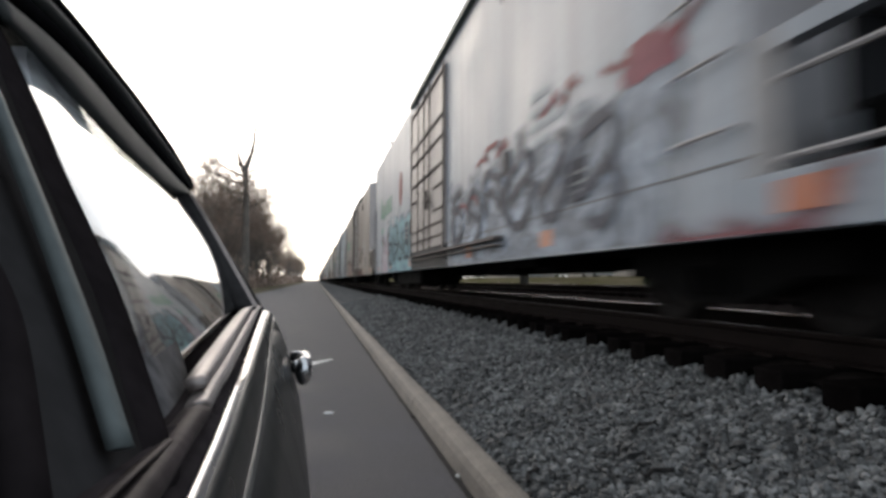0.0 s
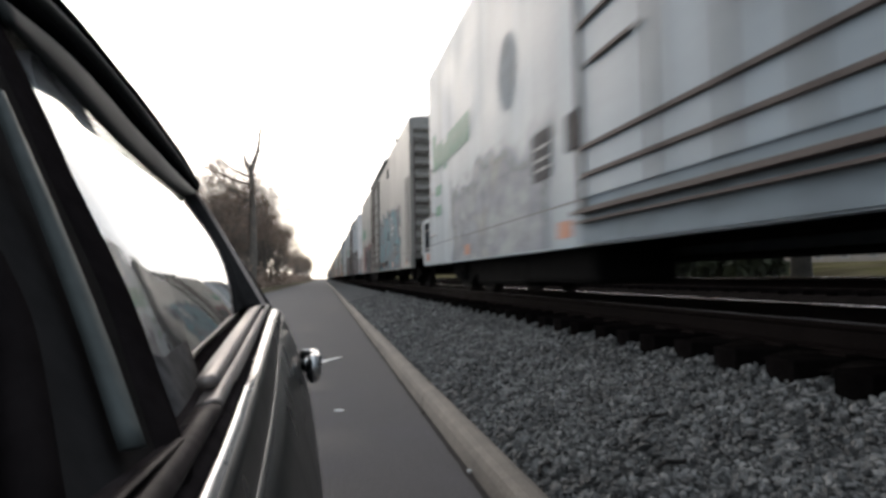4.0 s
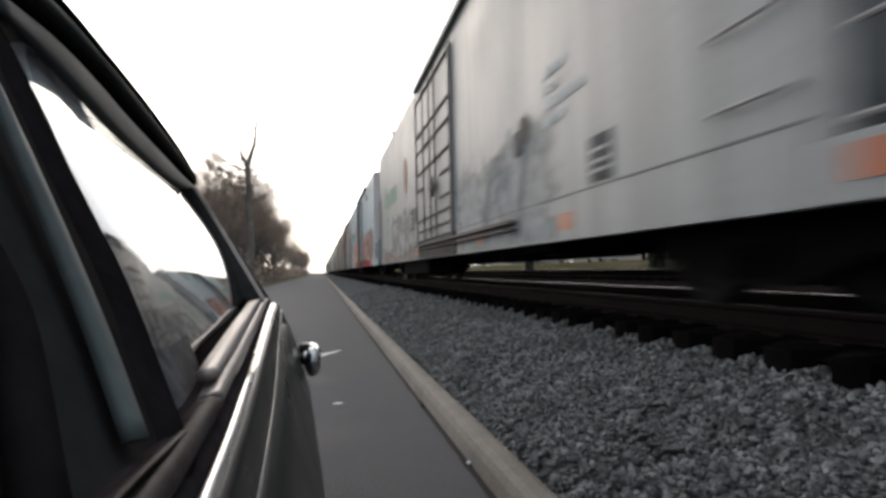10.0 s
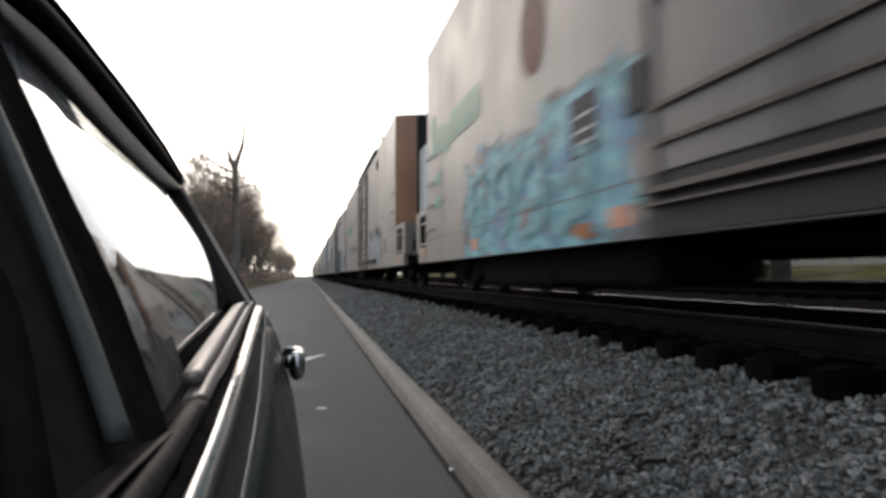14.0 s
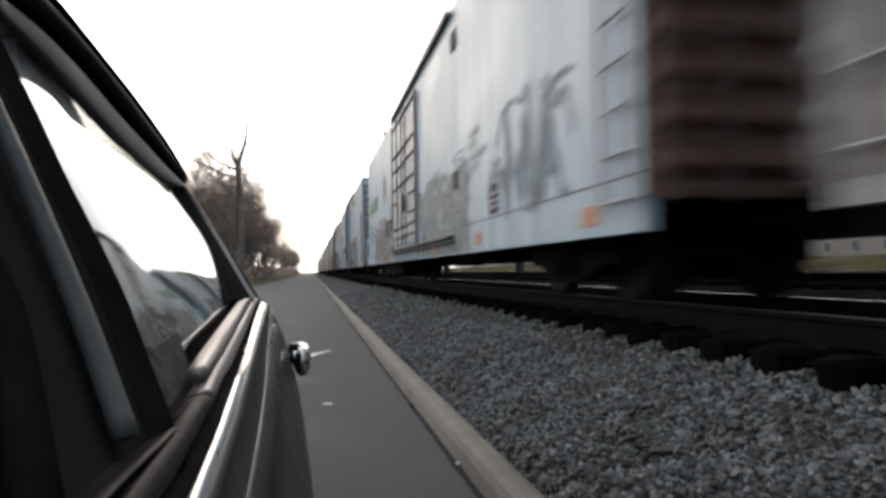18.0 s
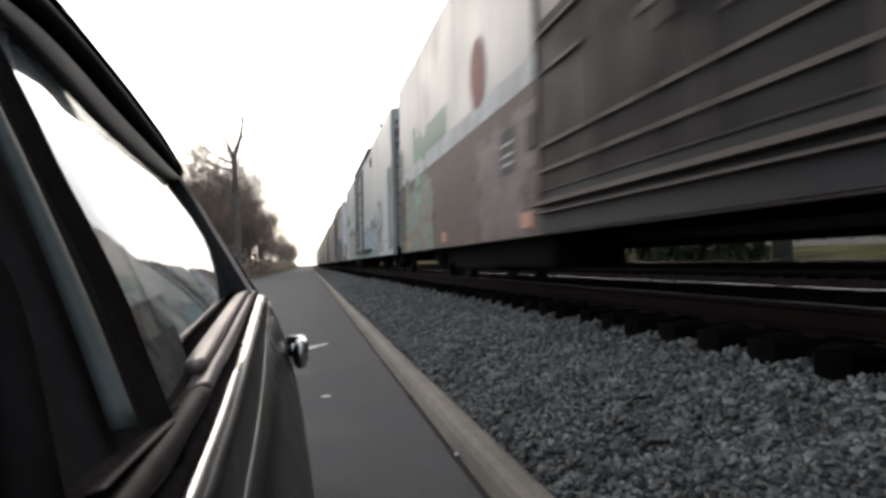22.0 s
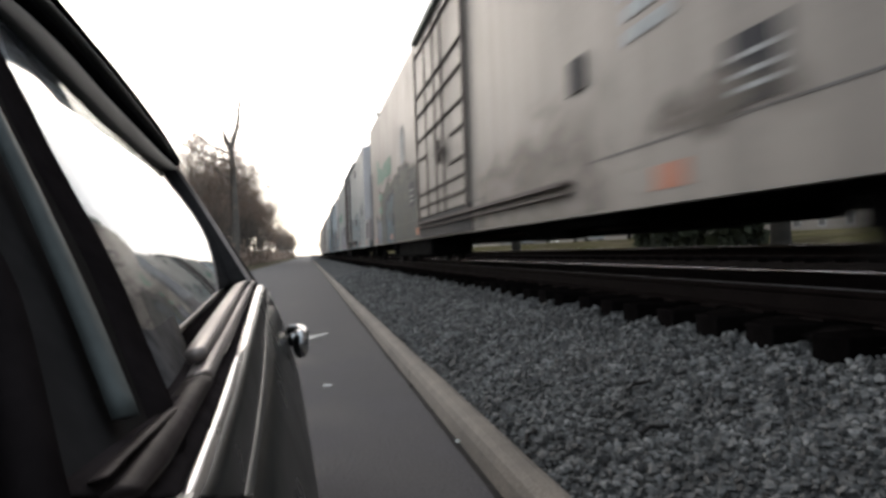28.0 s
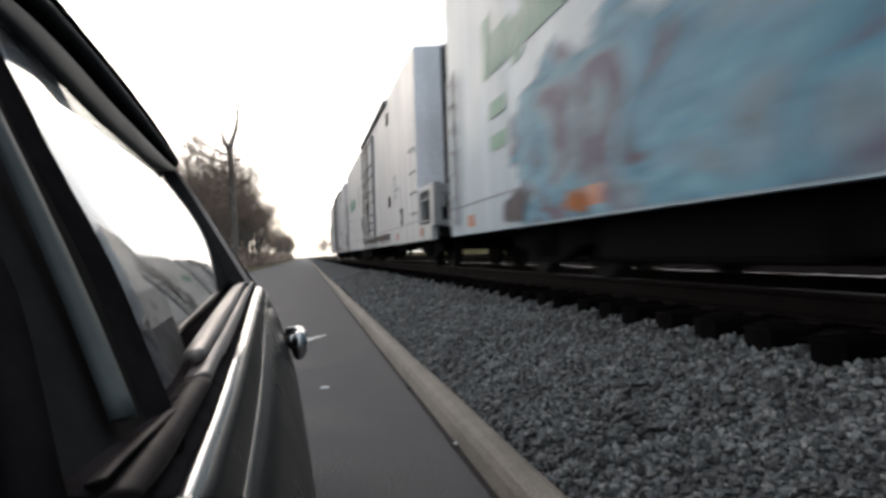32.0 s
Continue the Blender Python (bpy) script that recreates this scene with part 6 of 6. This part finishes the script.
# ---- small things on the road and beyond ----
bm = bmesh.new()
fan = [(-0.10, 8.30), (-0.06, 8.05), (0.24, 8.62), (0.22, 8.66)]
bm.faces.new([bm.verts.new((x, y, 0.006)) for x, y in fan])
ext = bmesh.ops.extrude_face_region(bm, geom=bm.faces[:])
bmesh.ops.translate(bm, vec=(0, 0, 0.004), verts=[v for v in ext["geom"] if isinstance(v, bmesh.types.BMVert)])
tagged(new("road_mark", mesh_of("road_mark", bm, M_WHITEMARK)), "narrow worn white paint mark on the asphalt", "road mark")
bm = bmesh.new()
bmesh.ops.create_icosphere(bm, subdivisions=2, radius=1.0)
bmesh.ops.transform(bm, matrix=Matrix.Translation((0.115, 5.19, 0.006)) @ Matrix.Diagonal((0.045, 0.03, 0.008, 1)), verts=bm.verts)
tagged(new("paper_scrap", mesh_of("paper_scrap", bm, M_WHITEMARK)), "small pale scrap lying flat on the asphalt", "litter")


# dark strip laid in the gutter as the kerb's shade
rng_d = random.Random(12)
strip_v, strip_f = [], []
for k in range(150):
    y = 0.6 + 0.16 * k + 0.0016 * k * k
    strip_v.extend([(0.765 - rng_d.uniform(0.0, 0.01), y, 0.0055), (0.798, y, 0.011)])
    if k:
        strip_f.append((2 * k - 2, 2 * k - 1, 2 * k + 1, 2 * k))
tagged(new("gutter_dirt", data_mesh("gutter_dirt", strip_v, strip_f, M_DARKBROWN)), "thin dark strip painted as the shade at the kerb foot", "dirt", kind="stuff")
for x, y, z, r, mat, label in ((0.77, 4.86, 0.02, 0.017, M_DARKBROWN, "small dark pebble in the gutter by the kerb"), (0.782, 3.34, 0.024, 0.014, M_WHITEMARK, "small pale pebble in the gutter by the kerb")):
    bm = bmesh.new()
    bmesh.ops.create_icosphere(bm, subdivisions=1, radius=r)
    bmesh.ops.scale(bm, vec=(1.0, 1.25, 0.75), verts=bm.verts)
    place(tagged(new("pebble", mesh_of("pebble", bm, mat)), label, "pebble", "pebbles in the gutter"), x, y, z)
for x, y, size, turn in ((1.82, 3.15, 0.17, 35), (1.09, 2.98, 0.13, 60), (1.55, 2.55, 0.11, 20), (1.3, 9.4, 0.2, 80)):
    bm = bmesh.new()
    pts = [(-size, 0, 0), (-size * 0.3, 0.02, 0.012), (size * 0.4, -0.015, 0.008), (size, 0.01, 0)]
    for p0, p1 in zip(pts, pts[1:]):
        rod(bm, p0, p1, 0.011, 0.009, n=6)
    stick = tagged(new("stick", mesh_of("stick", bm, M_DARKBROWN)), "dark broken stick lying on the ballast", "stick", "sticks on the ballast")
    stick.matrix_basis = pose(x, y, bed_z(x) + 0.03, 0, 0, turn)


def house(x, y, w, d, h, wall_label, turn=0):
    """A plain one-storey building with a gabled roof, windows and a door on the side towards the tracks."""
    t = thing("house", x, y, 1.45, wall_label, "house", "houses beyond the tracks")
    t.rotation_euler = (0, 0, radians(turn))
    part("wall", boxes((-w / 2, w / 2, -d / 2, d / 2, -0.6, h)), M_WALL, t)
    bm = bmesh.new()
    a = [bm.verts.new(v) for v in ((-w / 2 - 0.4, -d / 2 - 0.4, h), (w / 2 + 0.4, -d / 2 - 0.4, h), (0, -d / 2 - 0.4, h + w * 0.32))]
    c = [bm.verts.new(v) for v in ((-w / 2 - 0.4, d / 2 + 0.4, h), (w / 2 + 0.4, d / 2 + 0.4, h), (0, d / 2 + 0.4, h + w * 0.32))]
    bm.faces.new(a)
    bm.faces.new(c[::-1])
    for k in range(3):
        bm.faces.new((a[k], c[k], c[(k + 1) % 3], a[(k + 1) % 3]))
    part("roof", bm, M_ROOF, t)
    n = max(2, int(d / 3.5))
    for k in range(n):
        yy = -d / 2 + (k + 0.5) * d / n
        frame_w = part("window", boxes((-w / 2 - 0.06, -w / 2 - 0.002, yy - 0.55, yy + 0.55, 0.9, 2.2)), M_CHALK, t)
        part("pane", boxes((-w / 2 - 0.075, -w / 2 - 0.062, yy - 0.45, yy + 0.45, 1.0, 2.1)), M_ROOF, frame_w)
    part("door", boxes((-w / 2 - 0.05, -w / 2 - 0.004, -d / 2 + 0.5, -d / 2 + 1.4, 0.0, 2.05)), M_RUSTBAR, t)
    return t


house(62, 55, 9, 26, 3.2, "long pale house with a grey roof")
house(46, 78, 10, 34, 3.6, "long pale building with a grey roof")
house(40, 118, 9, 16, 3.0, "small pale house with a grey roof")
house(52, 8, 8, 14, 2.9, "pale house on the lawn beyond the tracks")


def parked_van(x, y, label):
    t = thing("parked_car", x, y, 1.35, label, "car", "cars parked beyond the tracks")
    part("body", boxes((-0.9, 0.9, -2.2, 2.2, 0.35, 0.95), bevel=0.12), M_CHALK, t)
    part("cabin", boxes((-0.8, 0.8, -1.2, 1.5, 0.95, 1.5), bevel=0.18), M_BLACK, t)
    part("roof", boxes((-0.72, 0.72, -0.9, 1.2, 1.47, 1.56), bevel=0.04), M_CHALK, t)
    for sx in (-0.8, 0.8):
        for sy in (-1.4, 1.4):
            part("wheel", rod(bmesh.new(), (sx - 0.1, sy, 0.32), (sx + 0.1, sy, 0.32), 0.32, n=18), M_TYRE, t)


parked_van(30, 83, "small white car parked beyond the tracks")
parked_van(30, 62, "white car parked beyond the tracks")
pole = thing("utility_pole", 24, 42.5, 1.2, "dark timber utility pole beyond the tracks", "pole")
part("post", rod(bmesh.new(), (0, 0, -0.4), (0, 0, 9), 0.15, 0.11, n=10), M_TIE, pole)
part("crossarm", boxes((-1.1, 1.1, -0.06, 0.06, 8.2, 8.35)), M_TIE, pole)


def hedge(name, x0, x1, y0, y1, height, number, seed, mat, label, base=0.0):
    """A ragged line of shrubs made of many small leaves."""
    rng = random.Random(seed)
    verts, faces = [], []
    for _ in range(number):
        x, y = rng.uniform(x0, x1), rng.uniform(y0, y1)
        top = height * (0.65 + 0.5 * noise.noise(Vector((x * 0.1, y * 0.12, seed))))
        z = base + top * rng.random() ** 0.7
        s = rng.uniform(0.3, 0.8)
        q = Euler((rng.uniform(0, 6.3), rng.uniform(0, 6.3), rng.uniform(0, 6.3))).to_matrix()
        i = len(verts)
        verts.extend([Vector((x, y, z)) + q @ Vector(v) * s for v in ((-0.5, -0.3, 0), (0.5, -0.25, 0.1), (0.45, 0.3, 0), (-0.4, 0.35, -0.1))])
        faces.append((i, i + 1, i + 2, i + 3))
    tagged(new(name, data_mesh(name, verts, faces, mat)), label, "shrubs", kind="stuff")


hedge("evergreen_shrubs", 14.4, 16.2, 19.0, 25.0, 2.6, 2600, 53, M_HEDGE, "dark evergreen shrubs on the verge beyond the tracks", 0.55)
hedge("far_shrubs", -52, -44, -20, 120, 3.4, 9000, 51, M_HEDGE, "dark shrubs across the field beside the road")
hedge("far_shrubs", 60, 75, -60, 260, 8.0, 14000, 52, M_HEDGE, "dark line of trees behind the houses", 1.5)


def motions():
    for k, car in enumerate(TRAIN):
        y = FIRST + SPACING * k
        walk(car, [(t, pose(TRACK_X, y - travel(t), RAIL_Z + 0.004)) for t in range(33)])
    count = int(math.degrees(travel(32.0) / WHEEL_R) / 82) + 1
    times_w = [32.0 * k / count for k in range(count + 1)]
    first = {}
    for w, dy in WHEELS:
        if dy not in first:
            walk(w, [(t, pose(0, dy, WHEEL_R, math.degrees(travel(t) / WHEEL_R))) for t in times_w])
            first[dy] = w.animation_data
        else:
            # all the axles of the train turn alike, so they share the keys
            w.rotation_mode = "QUATERNION"
            keys = w.animation_data_create()
            keys.action = first[dy].action
            keys.action_slot = first[dy].action_slot


motions()
